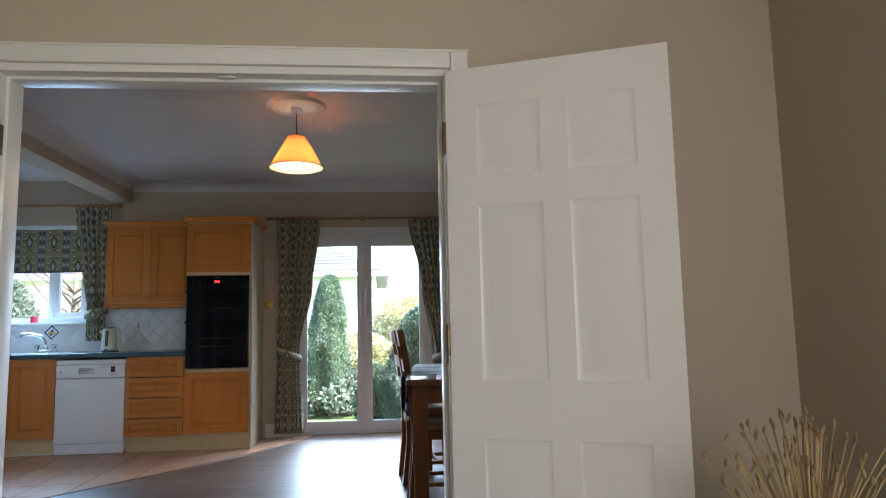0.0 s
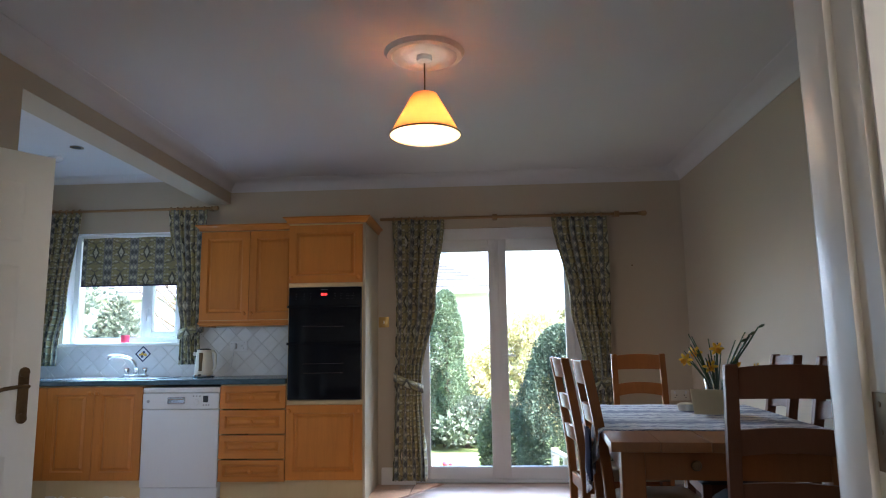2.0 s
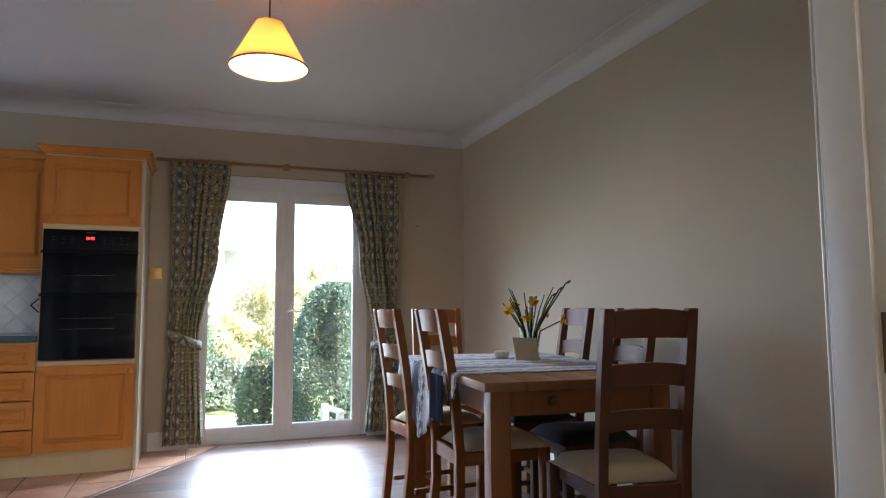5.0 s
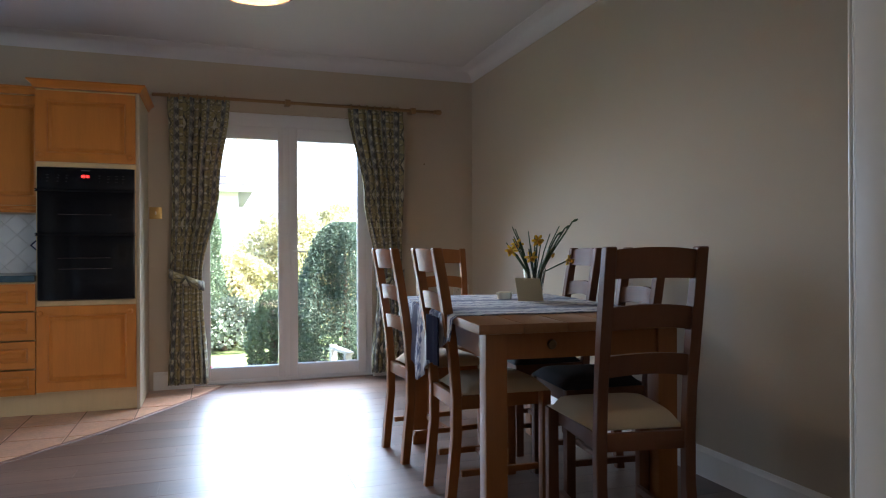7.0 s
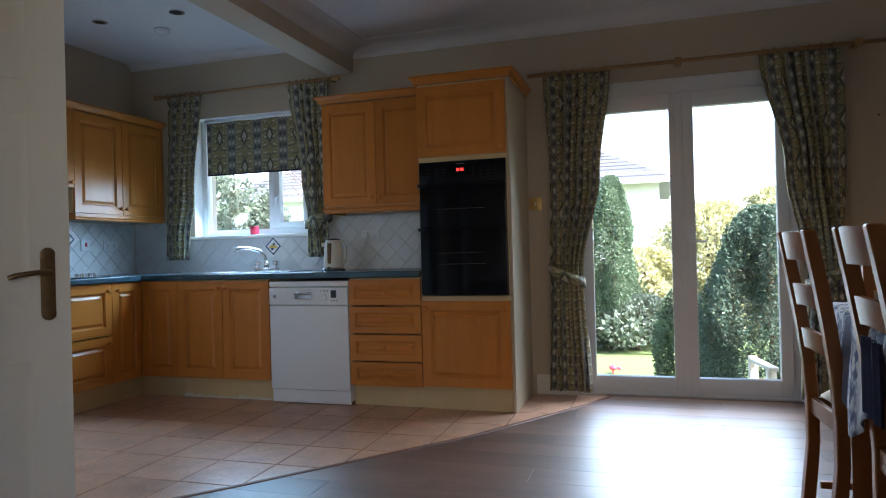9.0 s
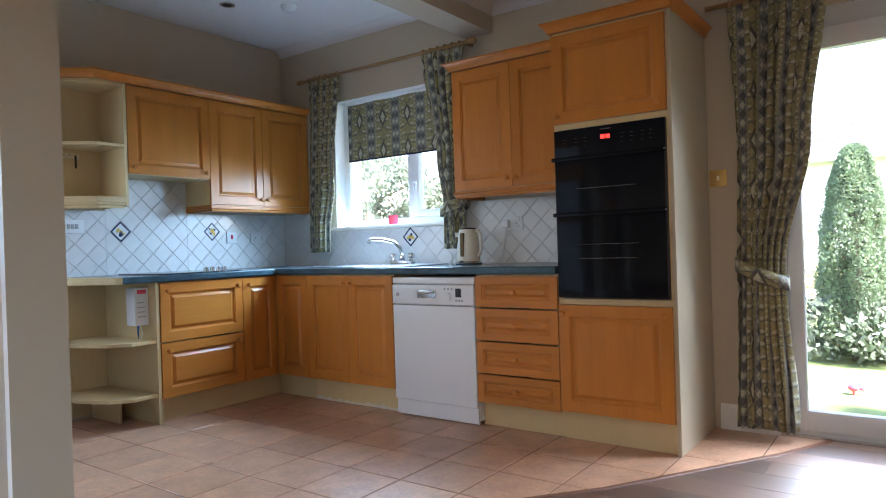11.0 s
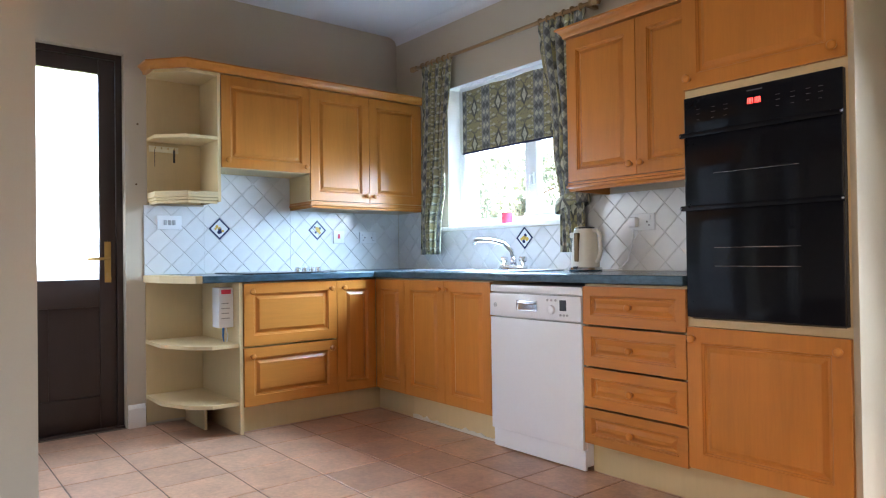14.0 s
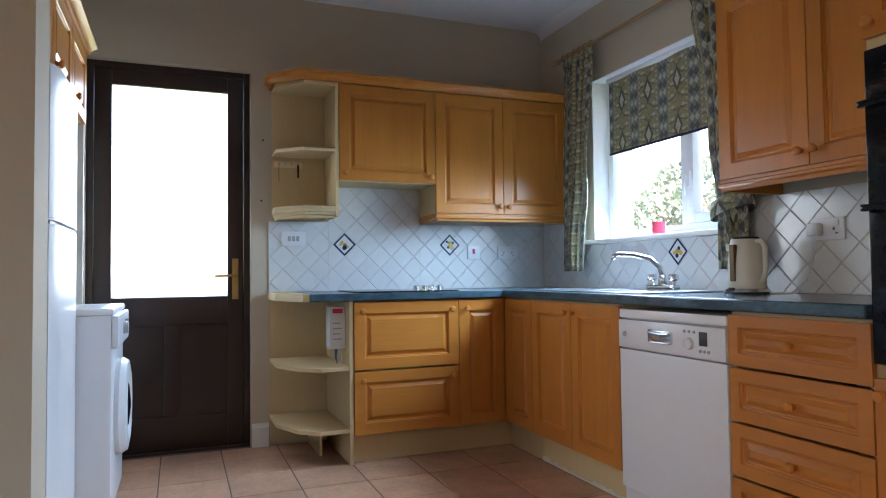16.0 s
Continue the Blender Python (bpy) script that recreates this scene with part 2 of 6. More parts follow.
CREAM = plain("cream_plastic", (0.68, 0.64, 0.55), 0.35, vary=0.03, bump=0.02)
PAPER = plain("cream_card", (0.74, 0.66, 0.47), 0.8, vary=0.04)
SEAT = plain("cream_seat_fabric", (0.60, 0.48, 0.33), 0.9, vary=0.1, fine=300, bump=0.4)
# near-black tone for the seats of the two far-side chairs
DARKSEAT = plain("dark_seat_fabric", (0.03, 0.03, 0.036), 0.95, vary=0.3, fine=200, bump=0.5)
NAVY = plain("navy_cotton", (0.012, 0.017, 0.055), 0.9, vary=0.2, fine=200, bump=0.3)
PINK = plain("pink_candle_glass", (0.72, 0.06, 0.11), 0.2, vary=0.06)
YELLOW = plain("daffodil_yellow", (0.8, 0.5, 0.03), 0.6, vary=0.12)
STEM = plain("daffodil_stem", (0.035, 0.075, 0.025), 0.5, vary=0.2)
STRAW = plain("dried_grass", (0.50, 0.37, 0.18), 0.85, vary=0.25, fine=90)
SEED = plain("seed_heads", (0.34, 0.24, 0.12), 0.9, vary=0.3)
CARPET = plain("beige_carpet", (0.36, 0.29, 0.21), 0.95, vary=0.12, fine=250, bump=0.6)
POT = plain("stoneware", (0.30, 0.22, 0.15), 0.5, vary=0.2)
PRINT = cloth("green_printed_cotton", "print")
RUNNER = cloth("blue_white_tablecloth", "runner")
GLASS = glass("window_glass")
FROST = glass("frosted_glass", 0.45, bump=0.6)
VASE = glass("clear_vase_glass", 0.0, (0.93, 0.97, 0.95))
LAWN = plain("lawn", (0.12, 0.17, 0.05), 0.9, vary=0.25, big=0.8, fine=40, bump=0.6)
SLAB = plain("patio_slab", (0.36, 0.34, 0.31), 0.85, vary=0.12, big=4, fine=40, bump=0.4, randomly=0.15)
RENDER_W = plain("white_render", (0.7, 0.69, 0.66), 0.85, vary=0.05, fine=80, bump=0.3)
SLATE = plain("grey_slate", (0.08, 0.08, 0.09), 0.7, vary=0.2, randomly=0.2)
BARK = plain("bark", (0.12, 0.085, 0.06), 0.9, vary=0.3, fine=30, bump=0.8)
LEAF_DK = leaves("conifer_green", (0.075, 0.125, 0.09), (0.13, 0.195, 0.14))
LEAF_MD = leaves("cypress_green", (0.10, 0.15, 0.09), (0.18, 0.25, 0.15))
LEAF_YL = leaves("golden_hedge", (0.32, 0.32, 0.16), (0.62, 0.58, 0.32))
LEAF_BL = leaves("grey_green_shrub", (0.12, 0.16, 0.12), (0.24, 0.28, 0.21))
m, n, l, b = shader("red_display")
b.inputs["Base Color"].default_value, b.inputs["Emission Color"].default_value, b.inputs["Emission Strength"].default_value = (0.2, 0, 0, 1), (1, 0.05, 0.04, 1), 0.35
DISPLAY = m
m, n, l, b = shader("lit_bulb")
b.inputs["Emission Color"].default_value, b.inputs["Emission Strength"].default_value = (1, 0.8, 0.5, 1), 2
BULB = m
m, n, l, b = shader("yellow_lampshade")
b.inputs["Base Color"].default_value, b.inputs["Roughness"].default_value = (0.85, 0.60, 0.33, 1), 0.8
t = n.new("ShaderNodeBsdfTranslucent")
t.inputs["Color"].default_value = (0.92, 0.50, 0.23, 1)
x = n.new("ShaderNodeMixShader")
x.inputs[0].default_value = 0.5
l.new(b.outputs[0], x.inputs[1])
l.new(t.outputs[0], x.inputs[2])
l.new(x.outputs[0], n["Material Output"].inputs["Surface"])
bumped(n, l, b, noise_tex(n, l, coords(n, l, (1, 1, 1)), 300), 0.3)
SHADE = m


# ---- building blocks ----
class Build:
    """Collects shapes into one mesh."""

    def __init__(self):
        self.bm = bmesh.new()
        self.uv = None

    def box(self, x0, x1, y0, y1, z0, z1, bevel=0.0, m=None):
        vs = [self.bm.verts.new((x, y, z)) for z in (z0, z1) for y in (y0, y1) for x in (x0, x1)]
        fs = [self.bm.faces.new([vs[i] for i in f]) for f in ((0, 2, 3, 1), (4, 5, 7, 6), (0, 1, 5, 4), (2, 6, 7, 3), (0, 4, 6, 2), (1, 3, 7, 5))]
        if bevel:
            es = list({e for f in fs for e in f.edges})
            r = bmesh.ops.bevel(self.bm, geom=es, offset=bevel, segments=2, profile=0.6, affect="EDGES")
            vs = list({v for f in r["faces"] for v in f.verts} | {v for v in vs if v.is_valid})
        if m is not None:
            bmesh.ops.transform(self.bm, matrix=m, verts=vs)
        return self

    def lathe(self, prof, centre=(0, 0, 0), seg=24, m=None, close=False):
        rings = []
        for r, z in prof:
            rings.append([self.bm.verts.new((r * math.cos(6.28318 * i / seg), r * math.sin(6.28318 * i / seg), z)) for i in range(seg)])
        for a, c in zip(rings, rings[1:]):
            for i in range(seg):
                self.bm.faces.new((a[i], a[(i + 1) % seg], c[(i + 1) % seg], c[i]))
        if not close:
            if prof[0][0] > 0:
                self.bm.faces.new(rings[0][::-1])
            if prof[-1][0] > 0:
                self.bm.faces.new(rings[-1])
        bmesh.ops.transform(self.bm, matrix=Matrix.Translation(centre) @ (m or Matrix()), verts=[v for r in rings for v in r])
        return self

    def tube(self, pts, r, seg=8, r1=None):
        pts = [Vector(p) for p in pts]
        rings = []
        for i, p in enumerate(pts):
            d = (pts[min(i + 1, len(pts) - 1)] - pts[max(i - 1, 0)]).normalized()
            a = d.orthogonal().normalized() if not rings else (axis - d * axis.dot(d)).normalized()
            axis, c = a, d.cross(a)
            k = r if r1 is None else r + (r1 - r) * i / (len(pts) - 1)
            rings.append([self.bm.verts.new(p + k * (a * math.cos(6.28318 * j / seg) + c * math.sin(6.28318 * j / seg))) for j in range(seg)])
        for a, c in zip(rings, rings[1:]):
            for i in range(seg):
                self.bm.faces.new((a[i], a[(i + 1) % seg], c[(i + 1) % seg], c[i]))
        self.bm.faces.new(rings[0][::-1]), self.bm.faces.new(rings[-1])
        return self

    def prism(self, poly, z0, z1, m=None):
        lo = [self.bm.verts.new((x, y, z0)) for x, y in poly]
        hi = [self.bm.verts.new((x, y, z1)) for x, y in poly]
        self.bm.faces.new(lo[::-1]), self.bm.faces.new(hi)
        for i in range(len(poly)):
            j = (i + 1) % len(poly)
            self.bm.faces.new((lo[i], lo[j], hi[j], hi[i]))
        if m is not None:
            bmesh.ops.transform(self.bm, matrix=m, verts=lo + hi)
        return self

    def sweep(self, prof, path):
        """A profile (out, up) carried along a level path of (x, y, z); out is to the right of the way."""
        rings = []
        pts = [Vector(p) for p in path]
        for i, p in enumerate(pts):
            d0 = (pts[i] - pts[i - 1]).normalized() if i else (pts[1] - pts[0]).normalized()
            d1 = (pts[i + 1] - pts[i]).normalized() if i < len(pts) - 1 else d0
            n0, n1 = Vector((d0.y, -d0.x, 0)), Vector((d1.y, -d1.x, 0))
            nn = (n0 + n1).normalized()
            nn /= max(0.3, nn.dot(n0))
            rings.append([self.bm.verts.new(p + nn * o + Vector((0, 0, u))) for o, u in prof])
        k = len(prof)
        for a, c in zip(rings, rings[1:]):
            for i in range(k):
                self.bm.faces.new((a[i], c[i], c[(i + 1) % k], a[(i + 1) % k]))
        self.bm.faces.new(rings[0]), self.bm.faces.new(rings[-1][::-1])
        return self

    def panels(self, xs, zs, cells, thick, prof, both=False, flip=False):
        """A slab in x and z, front at y=0 facing -y, with sunk and raised panels in the named cells."""
        for side in ((0, 1) if both else (0,)):
            y0, s = (0.0, 1) if side == 0 else (thick, -1)
            for i in range(len(xs) - 1):
                for j in range(len(zs) - 1):
                    a, c, d, e = xs[i], xs[i + 1], zs[j], zs[j + 1]
                    rings = [(0, 0)] + (prof if (i, j) in cells else [])
                    vs = []
                    for inset, depth in rings:
                        vs.append([self.bm.verts.new((x, y0 + s * depth, z)) for x, z in ((a + inset, d + inset), (c - inset, d + inset), (c - inset, e - inset), (a + inset, e - inset))])
                    for p, q in zip(vs, vs[1:]):
                        for k in range(4):
                            f = (p[k], p[(k + 1) % 4], q[(k + 1) % 4], q[k])
                            self.bm.faces.new(f if s > 0 else f[::-1])
                    self.bm.faces.new(vs[-1] if s > 0 else vs[-1][::-1])
        w, z0, z1 = xs[-1], zs[0], zs[-1]
        t = thick
        quads = [((0, 0, z0), (0, 0, z1), (0, t, z1), (0, t, z0)), ((w, 0, z0), (w, t, z0), (w, t, z1), (w, 0, z1)), ((0, 0, z1), (w, 0, z1), (w, t, z1), (0, t, z1)), ((0, 0, z0), (0, t, z0), (w, t, z0), (w, 0, z0))]
        if not both:
            quads.append(((0, t, z0), (0, t, z1), (w, t, z1), (w, t, z0)))
        for q in quads:
            self.bm.faces.new([self.bm.verts.new(p) for p in q])
        return self

    def ball(self, c, r, m=None, sub=2):
        bmesh.ops.create_icosphere(self.bm, subdivisions=sub, radius=1, matrix=Matrix.Translation(c) @ (m or Matrix()) @ Matrix.Diagonal((*((r,) * 3 if isinstance(r, (int, float)) else r), 1)))
        return self

    def mesh(self, name, mat, smooth=False):
        me = bpy.data.meshes.new(name)
        bmesh.ops.recalc_face_normals(self.bm, faces=self.bm.faces)
        if smooth:
            for f in self.bm.faces:
                f.smooth = True
            if smooth == "auto":
                for e in self.bm.edges:
                    e.smooth = len(e.link_faces) == 2 and e.calc_face_angle(0) < 0.6
        self.bm.to_mesh(me)
        self.bm.free()
        me.materials.append(mat)
        return me


def thing(name, loc=(0, 0, 0), rz=0.0, label="", category="", group="", kind=""):
    e = new(name)
    e.empty_display_size = 0.1
    e.matrix_basis = pose(*loc, 0, 0, rz)
    return tagged(e, label, category, group, kind)


def part(parent, name, build, mat, smooth="auto", at=None, label=""):
    ob = new(name, build.mesh(name, mat, smooth))
    ob.parent = parent
    if at is not None:
        ob.matrix_basis = at
    return tagged(ob, label)


def solo(name, build, mat, label="", category="", group="", kind="", smooth="auto", at=None):
    ob = new(name, build.mesh(name, mat, smooth))
    if at is not None:
        ob.matrix_basis = at
    return tagged(ob, label, category, group, kind)


def setting(name, build, mat, label, smooth=False):
    return solo(name, build, mat, label, name.split("_")[0], "", "structure", smooth)


# ---- shell ----
NY, WX, EX, CZ, KZ = 7.04, -4.40, 1.61, 2.60, 2.68
PX, PW, PY = -2.32, 0.2, 4.33
DY0, DY1, DL, DR, DH = 2.215, 2.365, -1.04, 0.443, 1.945
FL, FR, FH = -0.68, 0.72, 2.135
KL, KR, KB, KT = -3.79, -2.73, 1.19, 2.165
BY0, BY1, BH = 4.20, 5.07, 2.21

b = Build()
b.box(WX - 0.3, KL, NY, NY + 0.3, 0, 2.8).box(KR, FL, NY, NY + 0.3, 0, 2.8).box(FR, EX + 0.3, NY, NY + 0.3, 0, 2.8)
b.box(KL, KR, NY, NY + 0.3, 0, KB).box(KL, KR, NY, NY + 0.3, KT, 2.8).box(FL, FR, NY, NY + 0.3, FH, 2.8)
setting("wall_north", b, WALL, "cream painted wall with french doors and kitchen window")
b = Build().box(EX, EX + 0.3, -3.3, -2.45, 0, 2.8).box(EX, EX + 0.3, -0.75, NY, 0, 2.8).box(EX, EX + 0.3, -2.45, -0.75, 0, 0.82).box(EX, EX + 0.3, -2.45, -0.75, 2.18, 2.8)
setting("wall_east", b, WALL, "plain cream painted side wall")
b = Build().box(WX - 0.3, WX, 3.3, BY0, 0, 2.8).box(WX - 0.3, WX, BY1, NY, 0, 2.8).box(WX - 0.3, WX, BY0, BY1, BH, 2.8)
setting("wall_west", b, WALL, "cream painted kitchen wall with back door")
b = Build().box(-3.3, DL, DY0, DY1, 0, 2.8).box(DR, EX, DY0, DY1, 0, 2.8).box(DL, DR, DY0, DY1, DH, 2.8)
setting("wall_south", b, WALL, "cream painted wall with double door opening")
b = Build().box(PX - PW, PX, DY1, 2.55, 0, 2.8).box(PX - PW, PX, 3.33, PY, 0, 2.8).box(PX - PW, PX, 2.55, 3.33, 1.97, 2.8)
setting("wall_partition", b, WALL, "cream painted partition between dining room and kitchen")
b = Build().box(WX, PX - PW, 3.5, 3.62, 0, 2.8)
setting("wall_alcove", b, WALL, "cream painted wall behind fridge and washing machine")
b = Build().box(-3.45, -3.3, -3.3, DY1, 0, 2.8).box(-3.3, EX, -3.3, -3, 0, 2.8)
b.box(-3.45, PX - PW, DY1, 3.5, 0, 2.8)
setting("wall_living", b, WALL, "cream painted living room walls")
b = Build().box(PX - 0.2, PX, PY, NY, 2.40, 2.75)
setting("beam_ceiling", b, WALL, "cream painted beam dividing the two ceilings")
b = Build().box(PX - 0.1, EX, DY1 - 0.05, NY, CZ, CZ + 0.1)
b.box(-3.4, EX, -3.2, DY1 - 0.05, CZ + 0.02, CZ + 0.12)
setting("ceiling_dining", b, CEIL, "white painted plaster ceiling")
b = Build().box(WX, PX - 0.1, 3.5, NY, KZ, KZ + 0.08)
setting("ceiling_kitchen", b, CEIL, "white painted kitchen ceiling")

cove = [(0, 0.0), (0, -0.095), (0.006, -0.095)] + [(0.006 + 0.135 * (1 - math.cos(a)), -0.093 + 0.089 * math.sin(a)) for a in [i * math.pi / 18 for i in range(1, 10)]] + [(0.143, 0)]
b = Build().sweep(cove, [(PX, DY1, CZ), (PX, NY, CZ), (EX, NY, CZ), (EX, DY1, CZ), (PX, DY1, CZ)])
setting("trim_coving", b, CEIL, "white plaster coving round the dining ceiling", "auto")
kc = [(o * 0.5, u * 0.6) for o, u in cove]
b = Build().sweep(kc, [(WX + 0.0, NY, KZ), (PX - PW, NY, KZ)])
setting("trim_kitchen_coving", b, CEIL, "narrow white coving over the kitchen window", "auto")

skirt = [(0, 0), (0, 0.135), (0.006, 0.135), (0.009, 0.12), (0.016, 0.112), (0.018, 0)]
b = Build()
for p in ([(-0.965, NY, 0), (FL, NY, 0)], [(FR, NY, 0), (EX, NY, 0), (EX, DY1, 0), (DR + 0.09, DY1, 0)], [(PX, 3.42, 0), (PX, PY, 0), (PX - PW, PY, 0), (PX - PW, 3.7, 0)][::1], [(WX, BY1 + 0.005, 0), (WX, 5.17, 0)], [(DR + 0.1, DY0, 0), (EX, DY0, 0)][::-1], [(EX, DY0, 0), (EX, -3, 0)]):
    b.sweep(skirt, p)
setting("baseboard", b, GLOSS, "white painted moulded skirting board", "auto")

# double door surround
b = Build()
for x0, x1 in ((DL - 0.06, DL), (DR, DR + 0.06)):
    b.box(x0, x1, DY0 - 0.02, DY0, 0, DH + 0.06, 0.006).box(x0, x1, DY1, DY1 + 0.02, 0, DH + 0.06, 0.006)
b.box(DL, DR, DY0 - 0.019, DY0, DH, DH + 0.06, 0.006).box(DL, DR, DY1, DY1 + 0.019, DH, DH + 0.06, 0.006)
b.box(DL - 0.064, DR + 0.064, DY0 - 0.024, DY0, DH + 0.054, DH + 0.062, 0.003)
b.box(DL, DL + 0.025, DY0, DY1, 0, DH).box(DR - 0.025, DR, DY0, DY1, 0, DH).box(DL + 0.025, DR - 0.025, DY0, DY1, DH - 0.025, DH)
b.box(DL + 0.025, DL + 0.037, 2.265, DY1 - 0.02, 0, DH - 0.025, 0.002).box(DR - 0.037, DR - 0.025, 2.265, DY1 - 0.02, 0, DH - 0.025, 0.002)
b.box(DL + 0.037, DR - 0.037, 2.265, DY1 - 0.02, DH - 0.037, DH - 0.025, 0.002)
for y in (2.352, 2.36):
    b.tube([(DR - 0.027, y, 0), (DR - 0.027, y, DH - 0.03)], 0.0035, 8).tube([(DL + 0.027, y, 0), (DL + 0.027, y, DH - 0.03)], 0.0035, 8)
b.box(-0.33, -0.28, 2.24, 2.262, DH - 0.030, DH - 0.0252)
setting("door_frame", b, GLOSS, "white painted double door lining and architrave", "auto")
b = Build().box(PX, PX + 0.02, 2.475, 2.55, 0, 2.045, 0.006).box(PX, PX + 0.02, 3.33, 3.405, 0, 2.045, 0.006).box(PX, PX + 0.019, 2.55, 3.33, 1.97, 2.045, 0.006)
setting("door_frame_hall", b, GLOSS, "white painted architrave round the hall door", "auto")

PROF6 = [(0.008, 0.004), (0.02, 0.005), (0.045, 0.001)]


def white_door(loc, rz, w, handle_x, label, name):
    e = thing(name, loc, rz, label, "door")
    a, c = 0.105, 0.085
    xs = [0, a, w / 2 - c / 2, w / 2 + c / 2, w - a, w]
    zs = [0.01, 0.20, 0.72, 0.90, 1.46, 1.56, 1.80, 1.93]
    part(e, "leaf", Build().panels(xs, zs, {(i, j) for i in (1, 3) for j in (1, 3, 5)}, 0.04, PROF6, both=True), GLOSS)
    for y in (-0.004, 0.044) if handle_x else ():
        s = -1 if y < 0 else 1
        b = Build().box(handle_x - 0.02, handle_x + 0.02, min(y, y - s * 0.004), max(y, y - s * 0.004) + 0.0001, 0.86, 1.04, 0.0015)
        b.lathe([(0.02, 0), (0.02, 0.004), (0.012, 0.006)], (handle_x, y, 1.04), 16, pose(0, 0, 0, 90 * (1 if s < 0 else -1)))
        b.lathe([(0.02, 0), (0.02, 0.004), (0.012, 0.006)], (handle_x, y, 0.86), 16, pose(0, 0, 0, 90 * (1 if s < 0 else -1)))
        d = -0.085 if handle_x > w / 2 else 0.085
        b.tube([(handle_x, y, 0.985), (handle_x, y + s * 0.045, 0.985), (handle_x + d * 0.3, y + s * 0.05, 0.987), (handle_x + d, y + s * 0.046, 0.98), (handle_x + d * 1.25, y + s * 0.04, 0.972)], 0.008)
        part(e, "handle", b, BRONZE, label="aged brass lever handle on a long plate")
    for z in (0.25, 1.03, 1.7) if name != "hall_door" else (0.25, 1.7):
        part(e, "hinge", Build().box(-0.012, 0.0, -0.004, 0.03, z - 0.05, z + 0.05, 0.001).tube([(-0.004, -0.006, z - 0.05), (-0.004, -0.006, z + 0.05)], 0.006), BRONZE)
    return e


white_door((DR - 0.02, DY0 - 0.018, 0), -22, 0.715, 0, "white painted six-panel double door leaf, folded back against the wall", "double_door")
white_door((DL + 0.02, DY0 - 0.025, 0), 203, 0.70, 0, "white painted six-panel double door leaf, folded open", "double_door")
white_door((PX + 0.02, 3.34, 0), 57, 0.76, 0.70, "white painted six-panel hall door with aged brass handle, standing open", "hall_door")

for z in (0.25, 1.0, 1.7):
    for x0, x1 in ((DR - 0.0275, DR - 0.0248), (DL + 0.0248, DL + 0.0275)):
        hp = Build().box(x0, x1, 2.224, 2.26, z - 0.05, z + 0.05, 0.0005)
        for dz in (-0.035, 0.0, 0.035):
            hp.lathe([(0.004, 0), (0.003, 0.0012)], ((x0 if x0 > 0 else x1), 2.245, z + dz), 8, pose(0, 0, 0, 0, -90 if x0 > 0 else 90))
        solo("hinge_plate", hp, BRONZE, "aged brass hinge plate screwed to the door lining", "hinge", "hinges of the double door")

# french doors
e = thing("door_french", (0.02, NY, 0), 0, "white pvc glazed french doors to the garden, closed", "door", "", "structure")
y0, y1 = 0.03, 0.10
l0, r0 = FL - 0.02, FR - 0.02
b = Build().box(l0, l0 + 0.05, y0, y1, 0, FH, 0.004).box(r0 - 0.05, r0, y0, y1, 0, FH, 0.004).box(l0 + 0.05, r0 - 0.05, y0, y1, FH - 0.10, FH, 0.004).box(l0 + 0.05, r0 - 0.05, y0, y1, 0, 0.035, 0.004)
part(e, "frame", b, PVC)
for x0, x1 in ((l0 + 0.052, -0.003), (0.003, r0 - 0.052)):
    s0, s1 = (0.07, 0.062) if x0 < 0 else (0.085, 0.07)
    b = Build().box(x0, x0 + s0, y0 - 0.012, y1 - 0.02, 0.037, FH - 0.102, 0.005).box(x1 - s1, x1, y0 - 0.012, y1 - 0.02, 0.037, FH - 0.102, 0.005)
    b.box(x0 + s0, x1 - s1, y0 - 0.012, y1 - 0.02, 0.037, 0.135, 0.005).box(x0 + s0, x1 - s1, y0 - 0.012, y1 - 0.02, 1.93, FH - 0.102, 0.005)
    part(e, "sash", b, PVC)
    g = part(e, "pane", Build().box(x0 + s0 - 0.004, x1 - s1 + 0.004, y0 + 0.02, y0 + 0.026, 0.131, 1.934), GLASS, False)
    g.visible_shadow = False
part(e, "meeting_bead", Build().box(-0.022, 0.022, y0 - 0.019, y0 - 0.0125, 0.045, FH - 0.11, 0.003), PVC)
b = Build().box(0.03, 0.058, y0 - 0.024, y0 - 0.012, 0.86, 1.10, 0.006).tube([(0.044, y0 - 0.02, 1.04), (0.044, y0 - 0.06, 1.04), (0.07, y0 - 0.065, 1.04), (0.15, y0 - 0.062, 1.037)], 0.008)
b.lathe([(0.008, 0), (0.008, 0.006)], (0.044, y0 - 0.024, 0.90), 12, pose(0, 0, 0, 90))
part(e, "handle", b, PVC)
b = Build().box(FL, FR, NY - 0.002, NY + 0.3, -0.02, 0.012)
setting("trim_threshold", b, STEEL, "metal threshold under the french doors")

# kitchen window
e = thing("window_kitchen", ((KL + KR) / 2, NY + 0.11, KB), 0, "white pvc casement window above the sink", "window", "", "structure")
hw, hh = (KR - KL) / 2, KT - KB
b = Build().box(-hw, -hw + 0.05, 0, 0.07, 0, hh, 0.004).box(hw - 0.05, hw, 0, 0.07, 0, hh, 0.004).box(-hw + 0.05, hw - 0.05, 0, 0.07, 0, 0.05, 0.004).box(-hw + 0.05, hw - 0.05, 0, 0.07, hh - 0.05, hh, 0.004).box(0.11, 0.165, 0, 0.07, 0.05, hh - 0.05, 0.004)
part(e, "frame", b, PVC)
x0, x1 = 0.166, hw - 0.051
